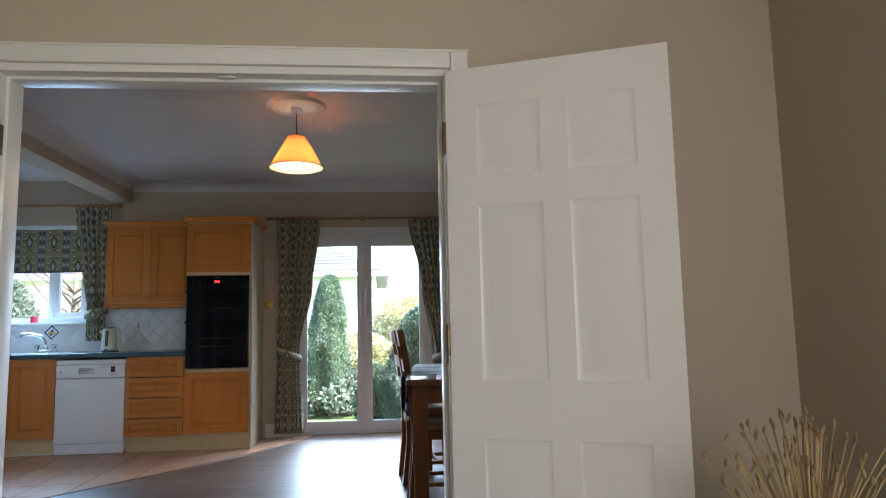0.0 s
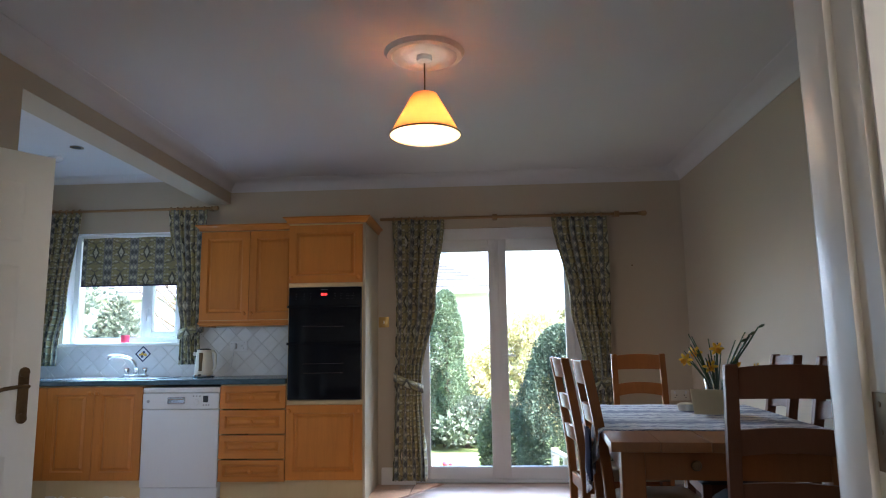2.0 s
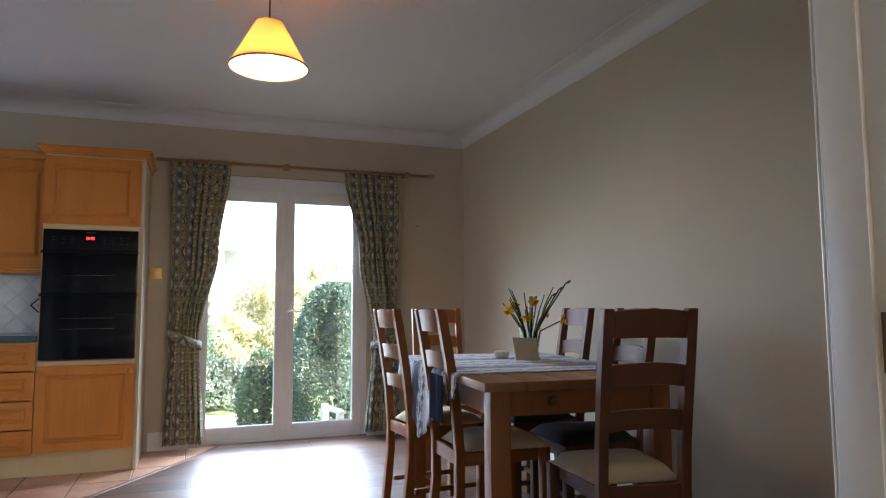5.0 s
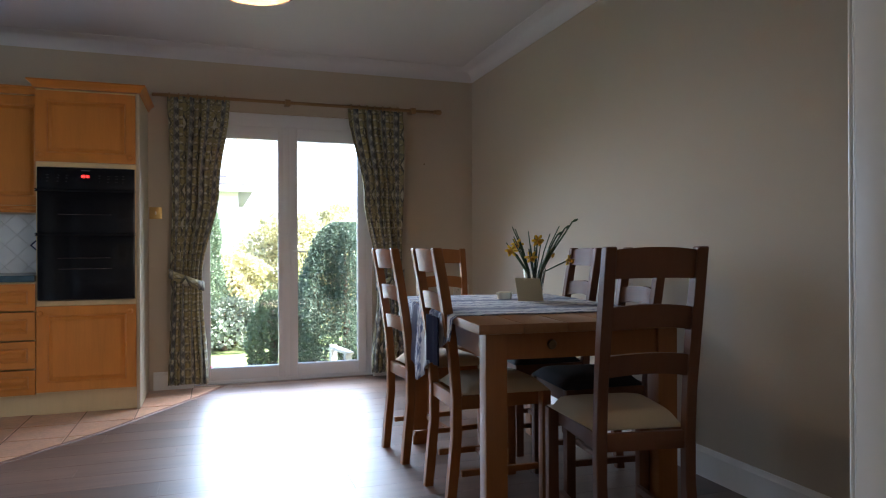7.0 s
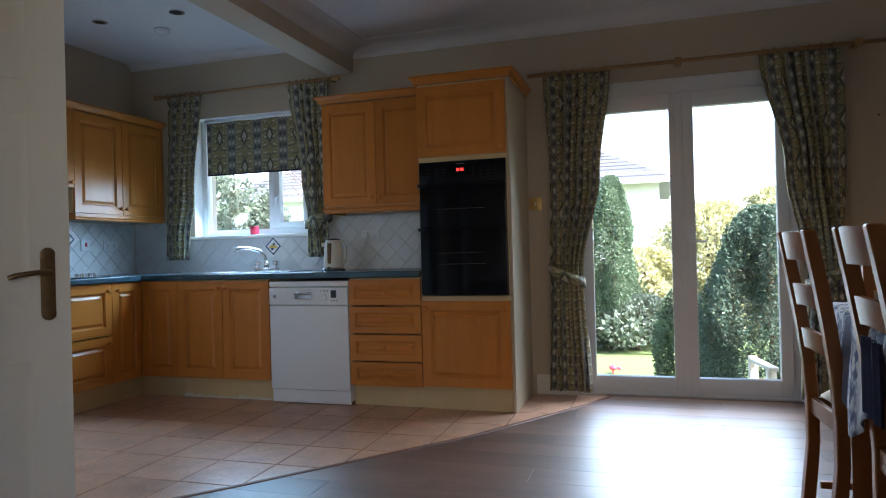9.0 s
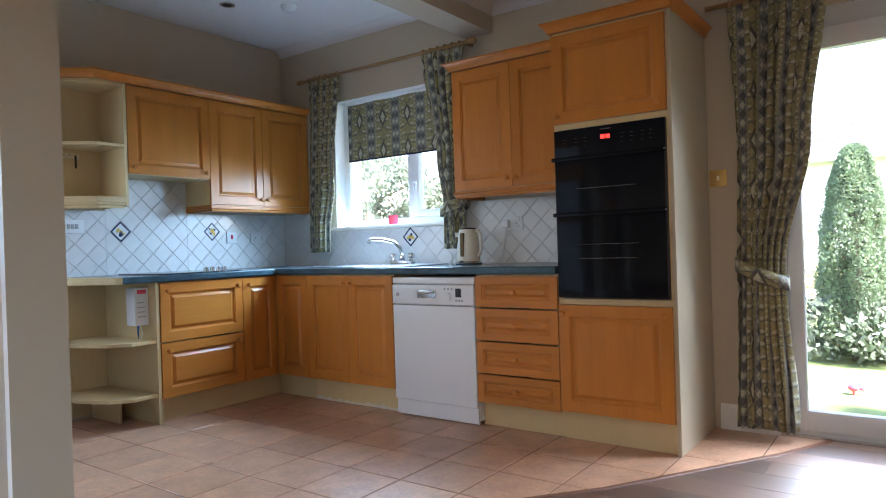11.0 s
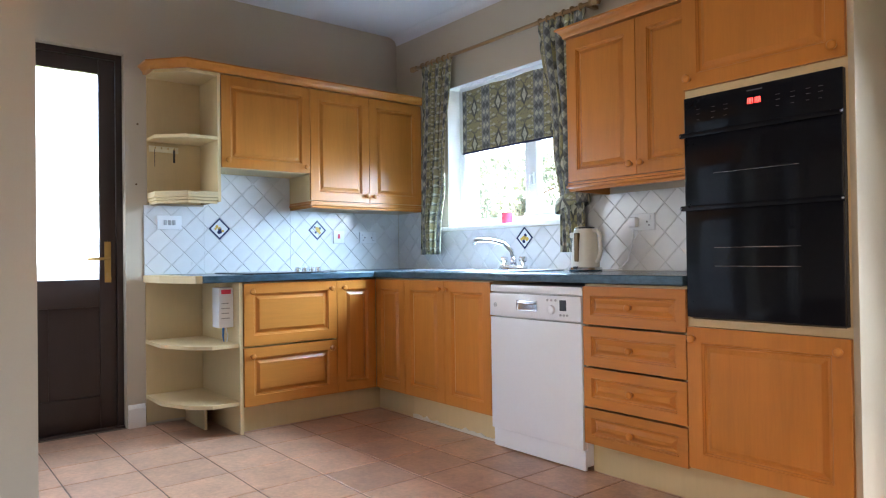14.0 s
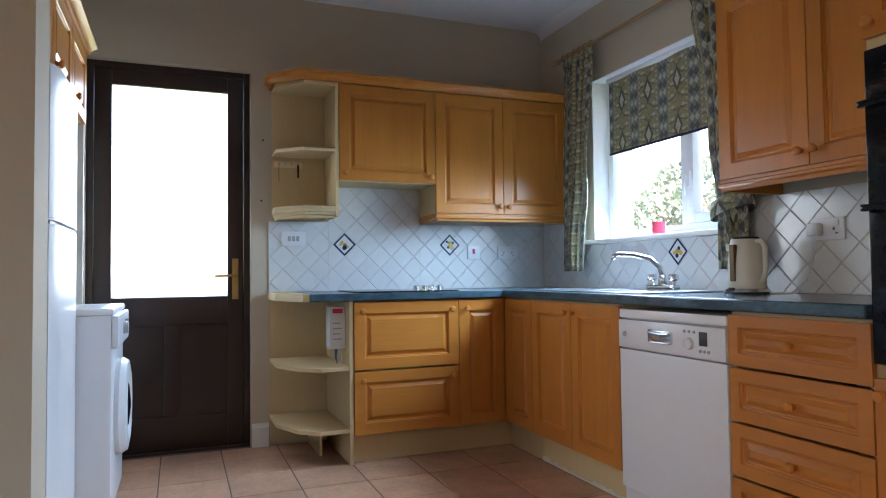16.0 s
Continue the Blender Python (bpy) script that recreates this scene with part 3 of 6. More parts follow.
b = Build().box(x0, x0 + 0.05, -0.014, 0.05, 0.052, hh - 0.052, 0.005).box(x1 - 0.05, x1, -0.014, 0.05, 0.052, hh - 0.052, 0.005).box(x0 + 0.05, x1 - 0.05, -0.014, 0.05, 0.052, 0.10, 0.005).box(x0 + 0.05, x1 - 0.05, -0.014, 0.05, hh - 0.10, hh - 0.052, 0.005)
part(e, "sash", b, PVC)
for x0, x1 in ((-hw + 0.046, 0.114), (0.212, hw - 0.098)):
    part(e, "pane", Build().box(x0, x1, 0.03, 0.036, 0.046 if x0 < 0 else 0.096, hh - 0.05), GLASS, False).visible_shadow = False
part(e, "handle", Build().box(0.18, 0.205, -0.03, -0.014, 0.24, 0.32, 0.004).tube([(0.192, -0.03, 0.30), (0.192, -0.05, 0.30), (0.190, -0.055, 0.26), (0.186, -0.05, 0.19)], 0.008), PVC)
setting("window_sill", Build().box(KL - 0.09, KR + 0.04, NY - 0.035, NY + 0.0, KB - 0.028, KB, 0.006).box(KL, KR, NY, NY + 0.11, KB - 0.02, KB + 0.002), GLOSS, "white painted window board", "auto")
b = Build().box(KL, KL + 0.004, NY + 0.001, NY + 0.11, KB + 0.003, KT - 0.004).box(KR - 0.004, KR, NY + 0.001, NY + 0.11, KB + 0.003, KT - 0.004).box(KL, KR, NY + 0.001, NY + 0.11, KT - 0.004, KT)
setting("trim_reveal", b, REVEAL, "white painted window reveal")

# back door
e = thing("door_back", (WX - 0.06, BY0, 0), 90, "dark brown stained back door with frosted glass, closed", "door", "", "structure")
W = BY1 - BY0
b = Build().box(0, 0.035, -0.0, 0.07, 0, BH, 0.003).box(W - 0.035, W, 0, 0.07, 0, BH, 0.003).box(0.035, W - 0.035, 0, 0.07, BH - 0.035, BH, 0.003)
part(e, "frame", b, MAHOG)
b = Build().box(0.037, 0.125, 0.012, 0.056, 0.01, BH - 0.037, 0.004).box(W - 0.125, W - 0.037, 0.012, 0.056, 0.01, BH - 0.037, 0.004)
b.box(0.125, W - 0.125, 0.012, 0.056, 2.085, BH - 0.037, 0.004).box(0.125, W - 0.125, 0.012, 0.056, 0.72, 0.88, 0.004).box(0.125, W - 0.125, 0.012, 0.056, 0.01, 0.20, 0.004).box(0.40, 0.48, 0.012, 0.056, 0.20, 0.72, 0.003)
b.box(0.125, 0.40, 0.024, 0.046, 0.20, 0.72).box(0.48, W - 0.125, 0.024, 0.046, 0.20, 0.72)
part(e, "leaf", b, MAHOG)
part(e, "sill", Build().box(0, W, -0.02, 0.09, -0.02, 0.012, 0.003), MAHOG)
part(e, "pane", Build().box(0.12, W - 0.12, 0.030, 0.036, 0.875, 2.09), FROST, False).visible_shadow = False
b = Build().box(W - 0.10, W - 0.065, 0.004, 0.012, 0.86, 1.10, 0.003).tube([(W - 0.082, 0.005, 1.0), (W - 0.082, -0.04, 1.0), (W - 0.11, -0.045, 1.0), (W - 0.20, -0.043, 0.998)], 0.008)
b.box(W - 0.09, W - 0.075, -0.012, 0.004, 0.90, 0.915).lathe([(0.014, 0), (0.014, 0.003)], (W - 0.082, -0.014, 0.885), 12, pose(0, 0, 0, 90))
part(e, "handle", b, BRASS)

# ---- kitchen ----
PROFK = [(0.003, 0.005), (0.007, 0.006), (0.009, 0.012), (0.017, 0.012), (0.034, 0.0015)]


def knob(build, x, z):
    build.lathe([(0.009, 0), (0.008, 0.012), (0.015, 0.018), (0.017, 0.025), (0.012, 0.031), (0.0, 0.033)], (x, 0, z), 14, pose(0, 0, 0, 90))


def front(e, name, x0, x1, z0, z1, knobs, f=0.058, mat=None):
    w, h = x1 - x0 - 0.004, z1 - z0 - 0.004
    f = min(f, h * 0.24)
    b = Build().panels([0, f, w - f, w], [0, f, h - f, h], {(1, 1)}, 0.02, PROFK)
    d = part(e, name, b, mat or (MAPLE if h > w * 0.75 else MAPLE_H), False, pose(x0 + 0.002, -0.02, z0 + 0.002))
    mod = d.modifiers.new("soft_edges", "BEVEL")
    mod.width, mod.segments, mod.limit_method, mod.angle_limit = 0.002, 2, "ANGLE", radians(60)
    for kx, kz in knobs:
        b = Build()
        knob(b, 0, 0)
        k = new("knob", b.mesh("knob", MAPLE, "auto"))
        k.parent = d
        k.matrix_basis = pose(kx - x0 - 0.002, 0, kz - z0 - 0.002)
    return d


def base_unit(name, loc, rz, w, label, fronts, depth=0.58, z1=0.853):
    e = thing(name, loc, rz, label, "kitchen cabinet", "base cabinets")
    b = Build().box(0.0, 0.018, 0.0, depth, 0.15, z1).box(w - 0.018, w, 0.0, depth, 0.15, z1).box(0.018, w - 0.018, 0.002, depth, 0.15, 0.168).box(0.018, w - 0.018, depth - 0.01, depth, 0.168, z1).box(0.018, w - 0.018, 0.002, 0.1, z1 - 0.018, z1)
    part(e, "body", b, BIRCH, False)
    part(e, "plinth", Build().box(-0.06 if name == "corner_cabinet" else 0, w + (0.065 if name == "narrow_cabinet" else 0), 0.045, 0.06, 0.0, 0.148), BIRCH, False)
    for f in fronts:
        front(e, *f)
    return e


FY, FX = 6.44, -3.815
base_unit("sink_cabinet", (-3.48, FY, 0), 0, 0.762, "honey maple sink base cabinet with two panelled doors", [("door", 0, 0.38, 0.15, 0.848, [(0.352, 0.80)]), ("door", 0.38, 0.762, 0.15, 0.848, [(0.408, 0.80)])])
base_unit("corner_cabinet", (-3.815, FY, 0), 0, 0.335, "honey maple corner post panel between the two runs", [("door", 0.02, 0.335, 0.15, 0.848, [])], depth=0.02)
base_unit("drawer_cabinet", (-2.112, FY, 0), 0, 0.51, "honey maple cabinet with four panelled drawers", [("drawer", 0, 0.51, a, c, [(0.255, (a + c) / 2)], 0.045) for a, c in ((0.672, 0.845), (0.487, 0.666), (0.305, 0.481), (0.14, 0.299))])
base_unit("hob_cabinet", (FX, 5.535, 0), 90, 0.60, "honey maple cabinet with two deep drawers under the hob", [("drawer", 0, 0.60, 0.49, 0.848, [(0.045, 0.80), (0.555, 0.80)]), ("drawer", 0, 0.60, 0.15, 0.484, [(0.045, 0.435), (0.555, 0.435)])], depth=0.56)
base_unit("narrow_cabinet", (FX, 6.135, 0), 90, 0.285, "narrow honey maple base cabinet door beside the corner", [("door", 0, 0.283, 0.15, 0.848, [(0.045, 0.80)])], depth=0.30)

# tall oven housing
e = thing("oven_cabinet", (-1.60, FY, 0), 0, "tall honey maple oven housing with cream side panel", "kitchen cabinet")
b = Build().box(0.0, 0.018, 0.0, 0.595, 0.15, 2.09).box(0.565, 0.583, 0.0, 0.595, 0.15, 2.09).box(0.018, 0.565, 0.57, 0.595, 0.15, 2.09).box(0.018, 0.565, 0, 0.57, 0.70, 0.73).box(0.018, 0.565, 0.0, 0.57, 1.592, 1.622).box(0.018, 0.565, 0, 0.57, 2.07, 2.09).box(0.018, 0.565, 0, 0.57, 0.15, 0.17)
part(e, "body", b, BIRCH, False)
part(e, "side_panel", Build().box(0.584, 0.604, -0.005, 0.597, 0.0, 2.09, 0.002), plain("cream_panel_laminate", (0.50, 0.43, 0.31), 0.45, vary=0.04), label="cream laminate side panel")
part(e, "plinth", Build().box(0, 0.583, 0.03, 0.045, 0, 0.148), BIRCH, False)
front(e, "door", 0, 0.583, 0.15, 0.70, [(0.03, 0.655), (0.55, 0.655)])
front(e, "door", 0, 0.583, 1.62, 2.078, [(0.03, 1.66), (0.55, 1.66)])
corn = [(0, 0), (0.0, 0.05), (0.042, 0.05), (0.042, 0.04), (0.03, 0.034), (0.016, 0.016), (0.012, 0)]
part(e, "cornice", Build().sweep([(o, u) for o, u in corn], [(0.0, 0.26, 2.09), (0.0, -0.022, 2.09), (0.604, -0.022, 2.09), (0.604, 0.595, 2.09)]).box(0.0, 0.604, -0.02, 0.595, 2.0905, 2.10), MAPLE_H)

# double oven
e = thing("double_oven", (-1.591, FY - 0.012, 0.735), 0, "black glass built-in double oven with red clock", "oven")
b = Build().box(0, 0.566, 0, 0.5, 0.0, 0.852, 0.003)
part(e, "body", b, BLACKP)
part(e, "oven_door", Build().box(0.003, 0.563, -0.022, -0.001, 0.004, 0.415, 0.004), BLACKG)
part(e, "grill_door", Build().box(0.003, 0.563, -0.022, -0.001, 0.425, 0.70, 0.004), BLACKG)
part(e, "control_panel", Build().box(0.0, 0.566, -0.014, -0.001, 0.712, 0.852, 0.003), BLACKG)
for z in (0.424, 0.705):
    part(e, "handle", Build().box(-0.008, 0.574, -0.040, -0.0225, z - 0.012, z + 0.008, 0.005), BLACKG)
    for x in (-0.009, 0.564):
        part(e, "handle_cap", Build().box(x + 0.002, x + 0.009, -0.0415, -0.0395, z - 0.005, z + 0.001), STEEL, False)
b = Build()
for i in range(4):
    x = 0.252 + i * 0.011 + (0.005 if i > 1 else 0)
    b.box(x, x + 0.002, -0.0165, -0.0145, 0.786, 0.806).box(x + 0.0065, x + 0.0085, -0.0165, -0.0145, 0.786, 0.806).box(x + 0.002, x + 0.0065, -0.0165, -0.0145, 0.795, 0.797).box(x + 0.002, x + 0.0065, -0.0165, -0.0145, 0.804, 0.806)
part(e, "clock_display", b, DISPLAY, False)
for z in (0.20, 0.27, 0.55):
    part(e, "shelf_rail", Build().tube([(0.12, -0.0235, z), (0.43, -0.0235, z)], 0.0012, 6), STEEL)
for x in (0.06, 0.12, 0.17, 0.36, 0.41, 0.46, 0.50):
    for dz in (0.026, 0.008, -0.014):
        part(e, "marking", Build().box(x - 0.008, x + 0.004 * (dz > 0) + 0.003, -0.0152, -0.0142, 0.775 + dz, 0.7763 + dz), DIMGREY, False)
part(e, "name_bar", Build().box(0.25, 0.305, -0.0152, -0.0142, 0.832, 0.836), DIMGREY, False)

# dishwasher
e = thing("dishwasher", (-2.714, FY - 0.012, 0), 0, "white freestanding dishwasher with black display", "dishwasher")
part(e, "body", Build().box(0.003, 0.597, 0.02, 0.57, 0.02, 0.835, 0.006), WHITE)
part(e, "door_panel", Build().box(0.002, 0.598, -0.012, 0.018, 0.10, 0.672, 0.006), WHITE)
b = Build().box(0.002, 0.598, -0.016, 0.018, 0.678, 0.795, 0.006)
part(e, "control_panel", b, WHITE)
part(e, "lid", Build().box(0.0, 0.60, -0.010, 0.02, 0.800, 0.838, 0.008), WHITE)
part(e, "kick_plate", Build().box(0.004, 0.596, 0.004, 0.02, 0.006, 0.096, 0.003), WHITE)
part(e, "handle", Build().box(0.20, 0.335, -0.0185, -0.0165, 0.715, 0.765, 0.006).tube([(0.21, -0.026, 0.753), (0.27, -0.030, 0.75), (0.325, -0.026, 0.753)], 0.007), STEEL)
part(e, "dial", Build().lathe([(0.022, 0), (0.02, 0.012), (0.006, 0.016)], (0.425, -0.016, 0.728), 20, pose(0, 0, 0, 90)), WHITE)
part(e, "display", Build().box(0.475, 0.515, -0.018, -0.0165, 0.725, 0.775, 0.001), BLACKP)
for x, z, r in ((0.045, 0.735, 0.012), (0.40, 0.772, 0.006), (0.425, 0.772, 0.006), (0.45, 0.772, 0.006), (0.48, 0.705, 0.006), (0.50, 0.705, 0.006), (0.52, 0.705, 0.006)):
    part(e, "button", Build().lathe([(r, 0), (r * 0.9, 0.004)], (x, -0.016, z), 12, pose(0, 0, 0, 90)), GREY)

# ragged plinth edge strip
random.seed(5)
pts = [(-3.48 + i * 0.032, 0.012 + 0.018 * random.random() * (random.random() > 0.35)) for i in range(24)]
b = Build().prism([(x, z) for x, z in pts] + [(pts[-1][0], 0.001), (pts[0][0], 0.001)], 0, 0.008, pose(0, FY + 0.044, 0, 90))
setting("trim_plinth_edge", b, CREAM, "chipped cream edge strip along the plinth")

# worktop
b = Build().prism([(WX + 0.002, 5.30), (-3.775, 5.30), (-3.775, 6.40), (-1.602, 6.40), (-1.602, NY - 0.002), (WX + 0.002, NY - 0.002)], 0.857, 0.897)
o = solo("worktop", b, TOP, "dark blue-green marbled laminate worktop", "worktop", smooth=False)
mod = o.modifiers.new("round_edge", "BEVEL")
mod.width, mod.segments, mod.limit_method = 0.006, 3, "ANGLE"
solo("worktop_end", Build().prism([(WX + 0.002, 5.165), (-4.08, 5.165), (-3.80, 5.27), (-3.775, 5.299), (WX + 0.002, 5.299)], 0.857, 0.897), BIRCH, "pale unfinished end of the worktop", "worktop", smooth=False)

# sink and taps
e = thing("sink", (-3.15, 6.72, 0.898), 0, "stainless steel inset sink with drainer in the worktop", "sink")
b = Build()
b.box(-0.48, 0.48, -0.22, -0.19, 0, 0.006, 0.002).box(-0.48, 0.48, 0.19, 0.235, 0, 0.006, 0.002).box(-0.48, -0.45, -0.19, 0.19, 0, 0.006, 0.002).box(0.45, 0.48, -0.19, 0.19, 0, 0.006, 0.002).box(-0.45, -0.02, -0.19, 0.19, 0.0, 0.002).box(-0.02, 0.01, -0.19, 0.19, 0, 0.006, 0.002).box(0.01, 0.45, -0.19, 0.19, 0, 0.0012)
for i in range(7):
    b.box(-0.42, -0.06, -0.15 + i * 0.05, -0.142 + i * 0.05, 0.002, 0.005, 0.001)
part(e, "bowl", b, STEEL)
e = thing("mixer_tap", (-3.05, 6.93, 0.904), 0, "chrome swan-neck mixer tap with two handles", "tap")
b = Build().box(-0.10, 0.10, -0.025, 0.025, 0, 0.022, 0.008).lathe([(0.022, 0), (0.02, 0.03), (0.016, 0.05)], (0, 0, 0.02), 18)
b.tube([(0, 0, 0.06), (-0.005, -0.01, 0.11), (-0.03, -0.05, 0.155), (-0.08, -0.11, 0.175), (-0.12, -0.17, 0.178), (-0.135, -0.19, 0.172), (-0.137, -0.195, 0.15)], 0.014, 12, 0.011)
part(e, "spout", b, CHROME, True)
for x in (-0.08, 0.08):
    part(e, "tap_handle", Build().lathe([(0.013, 0.02), (0.013, 0.04), (0.024, 0.046), (0.026, 0.062), (0.022, 0.074), (0.0, 0.076)], (x, 0, 0), 10), CHROME)

# hob with knobs
e = thing("hob", (-4.08, 5.86, 0.898), 0, "black glass hob with four steel knobs in the worktop", "hob")
part(e, "plate", Build().box(-0.25, 0.26, -0.29, 0.29, 0, 0.006, 0.002), BLACKG)
for i in range(4):
    part(e, "knob", Build().lathe([(0.019, 0), (0.017, 0.026), (0.005, 0.028)], (0.21, 0.05 + i * 0.045, 0.006), 16), STEEL)

# wall cabinets
def wall_unit(name, loc, rz, w, z0, z1, label, doors, depth, pelmet=True):
    e = thing(name, loc, rz, label, "kitchen cabinet", "wall cabinets")
    part(e, "body", Build().box(0, w, 0, depth, z0, z1), BIRCH, False)
    for d in doors:
        front(e, *d)
    if pelmet:
        part(e, "pelmet", Build().sweep([(0, 0), (0, -0.012), (0.006, -0.016), (0.006, -0.026), (-0.004, -0.032), (-0.006, -0.045), (-0.02, -0.045), (-0.02, 0)], [(0.0, depth, z0), (0.0, -0.022, z0), (w, -0.022, z0), (w, depth * (1 if name == "wall_cabinet" else 0.2), z0)]), MAPLE_H)
    return e


wall_unit("wall_cabinet", (-2.432, 6.735, 0), 0, 0.83, 1.355, 2.10, "honey maple wall cabinet with two panelled doors", [("door", 0, 0.415, 1.357, 2.095, [(0.385, 1.41)]), ("door", 0.415, 0.83, 1.357, 2.095, [(0.445, 1.41)])], NY - 6.735 - 0.003)
solo("cabinet_cornice", Build().sweep(corn, [(-2.432, NY - 0.003, 2.10), (-2.432, 6.713, 2.10), (-1.603, 6.713, 2.10)]).box(-2.432, -1.603, 6.72, NY - 0.003, 2.1005, 2.11), MAPLE_H, "honey maple cornice moulding on the wall cabinet", "cornice")
WF = -4.107
wd = WF - WX - 0.003
wall_unit("hob_wall_cabinet", (WF, 5.528, 0), 90, 0.592, 1.535, 2.10, "honey maple cabinet door over the extractor", [("door", 0, 0.592, 1.537, 2.095, [(0.035, 1.58), (0.555, 1.575)])], wd, False)
wall_unit("corner_wall_cabinet", (WF, 6.12, 0), 90, 0.912, 1.36, 2.10, "honey maple corner wall cabinet with two doors", [("door", 0, 0.455, 1.362, 2.095, [(0.425, 1.41)]), ("door", 0.455, 0.912, 1.362, 2.095, [(0.485, 1.41)])], wd)
solo("cabinet_cornice", Build().sweep(corn, [(WX + 0.003, 5.185, 2.10), (-4.25, 5.185, 2.10), (-4.085, 5.33, 2.10), (-4.085, 7.03, 2.10)]).prism([(WX + 0.003, 5.187), (-4.25, 5.187), (-4.087, 5.332), (-4.087, 7.03), (WX + 0.003, 7.03)], 2.1005, 2.112), MAPLE_H, "honey maple cornice moulding along the wall cabinets", "cornice")


def shelf_poly(x1, a, c):
    return [(WX + 0.003, a), (x1 - 0.14, a), (x1, a + 0.14), (x1, c), (WX + 0.003, c)]


e = thing("open_shelf_unit", (0, 0, 0), 0, "pale birch open end shelves with a moulded base, empty", "shelf")
b = Build().box(WX + 0.003, -4.09, 5.508, 5.526, 1.33, 2.10)
part(e, "side_panel", b, BIRCH, False)
part(e, "back_panel", Build().box(WX + 0.003, WX + 0.012, 5.19, 5.507, 1.33, 2.10), BIRCH, False)
for z in (1.37, 1.70, 2.08):
    part(e, "shelf", Build().prism(shelf_poly(-4.09, 5.19, 5.507), z, z + 0.018), BIRCH, False)
part(e, "pelmet", Build().sweep([(0, 0), (0, -0.014), (-0.006, -0.018), (-0.006, -0.03), (-0.014, -0.036), (-0.014, -0.05), (-0.03, -0.05), (-0.03, 0)], [(WX + 0.012, 5.188, 1.369), (-4.235, 5.188, 1.369), (-4.088, 5.332, 1.369), (-4.088, 5.507, 1.369)]), BIRCH)
e = thing("key_rack", (WX + 0.013, 5.20, 1.64), 90, "pale wooden key rack with brass hooks and a key", "key rack")
part(e, "board", Build().box(0, 0.17, -0.012, -0.001, 0, 0.036, 0.002), PAPER)
for i in range(4):
    part(e, "hook", Build().tube([(0.03 + i * 0.037, -0.012, 0.022), (0.03 + i * 0.037, -0.026, 0.018), (0.03 + i * 0.037, -0.028, 0.028)], 0.003, 6), BRASS)
part(e, "key", Build().box(0.135, 0.148, -0.022, -0.018, -0.06, 0.018, 0.002), BLACKP)
part(e, "key", Build().box(0.027, 0.03, -0.02, -0.018, -0.09, 0.015), BLACKP)

e = thing("open_base_shelves", (0, 0, 0), 0, "pale birch open end shelves under the worktop, empty", "shelf")
part(e, "side_panel", Build().box(WX + 0.003, -3.80, 5.512, 5.532, 0.0, 0.856), BIRCH, False)
part(e, "back_panel", Build().box(WX + 0.003, WX + 0.014, 5.175, 5.511, 0.02, 0.856), BIRCH, False)
for z in (0.165, 0.49):
    part(e, "shelf", Build().prism([(WX + 0.015, 5.175), (-4.1, 5.175), (-3.90, 5.26), (-3.81, 5.36), (-3.81, 5.511), (WX + 0.015, 5.511)], z, z + 0.02), BIRCH, False)
part(e, "foot", Build().box(WX + 0.015, -4.05, 5.40, 5.415, 0.0, 0.164), BIRCH, False)
e = thing("control_box", (-3.93, 5.47, 0.60), 0, "small white control box with a red label and blue cable", "control box")
part(e, "case", Build().box(-0.05, 0.05, -0.045, 0.04, 0, 0.225, 0.004), WHITE)
part(e, "label", Build().box(0.0505, 0.0515, -0.03, 0.025, 0.19, 0.215), PINK, False)
b = Build()
for i in range(4):
    b.box(0.0505, 0.0512, -0.03, 0.02 - 0.008 * (i % 2), 0.05 + i * 0.028, 0.056 + i * 0.028)
part(e, "print", b, GREY, False)
part(e, "cable", Build().tube([(0, 0, 0.0), (0, -0.003, -0.05), (-0.02, 0.01, -0.085)], 0.008, 8, 0.003), plain("blue_cable", (0.03, 0.16, 0.5), 0.4))
part(e, "flex", Build().tube([(-0.02, 0.02, 0.0), (-0.01, 0.03, -0.05), (-0.03, 0.03, -0.09)], 0.003, 6), WHITE)


# sockets and switches
def plate(name, loc, rz, w, h, mat, label, marks, category="socket"):
    e = thing(name, loc, rz, label, category)
    part(e, "plate", Build().box(-w / 2, w / 2, -0.010, -0.0005, -h / 2, h / 2, 0.003), mat)
    for n_, x, z, sx, sz, m_ in marks:
        part(e, n_, Build().box(x - sx, x + sx, -0.0145, -0.0102, z - sz, z + sz, 0.0012), m_)
    return e


sk = [("rocker", -0.045, 0.022, 0.008, 0.01, WHITE), ("rocker", 0.045, 0.022, 0.008, 0.01, WHITE), ("pin_hole", -0.03, 0.0, 0.003, 0.005, BLACKP), ("pin_hole", 0.03, 0.0, 0.003, 0.005, BLACKP), ("pin_hole", -0.042, -0.018, 0.005, 0.0025, BLACKP), ("pin_hole", 0.042, -0.018, 0.005, 0.0025, BLACKP)]
TW = WX + 0.011
plate("light_switch", (TW, 5.315, 1.215), 90, 0.145, 0.086, WHITE, "white triple light switch on the tiles", [("rocker", i * 0.025, 0, 0.009, 0.015, GREY) for i in (-1, 0, 1)], "switch")
plate("cooker_switch", (TW, 6.495, 1.133), 90, 0.088, 0.088, WHITE, "white cooker switch with red rocker", [("rocker", 0, 0.008, 0.009, 0.016, PINK)], "switch")
plate("double_socket", (TW, 6.745, 1.133), 90, 0.146, 0.086, WHITE, "white double socket on the tiles", sk)
plate("double_socket", (-2.20, NY - 0.011, 1.15), 0, 0.146, 0.086, WHITE, "white double socket with plug above the worktop", sk)
plate("brass_switch", (-0.945, NY, 1.333), 0, 0.088, 0.088, BRASS, "polished brass light switch", [("rocker", 0, 0, 0.006, 0.012, CREAM)], "switch")
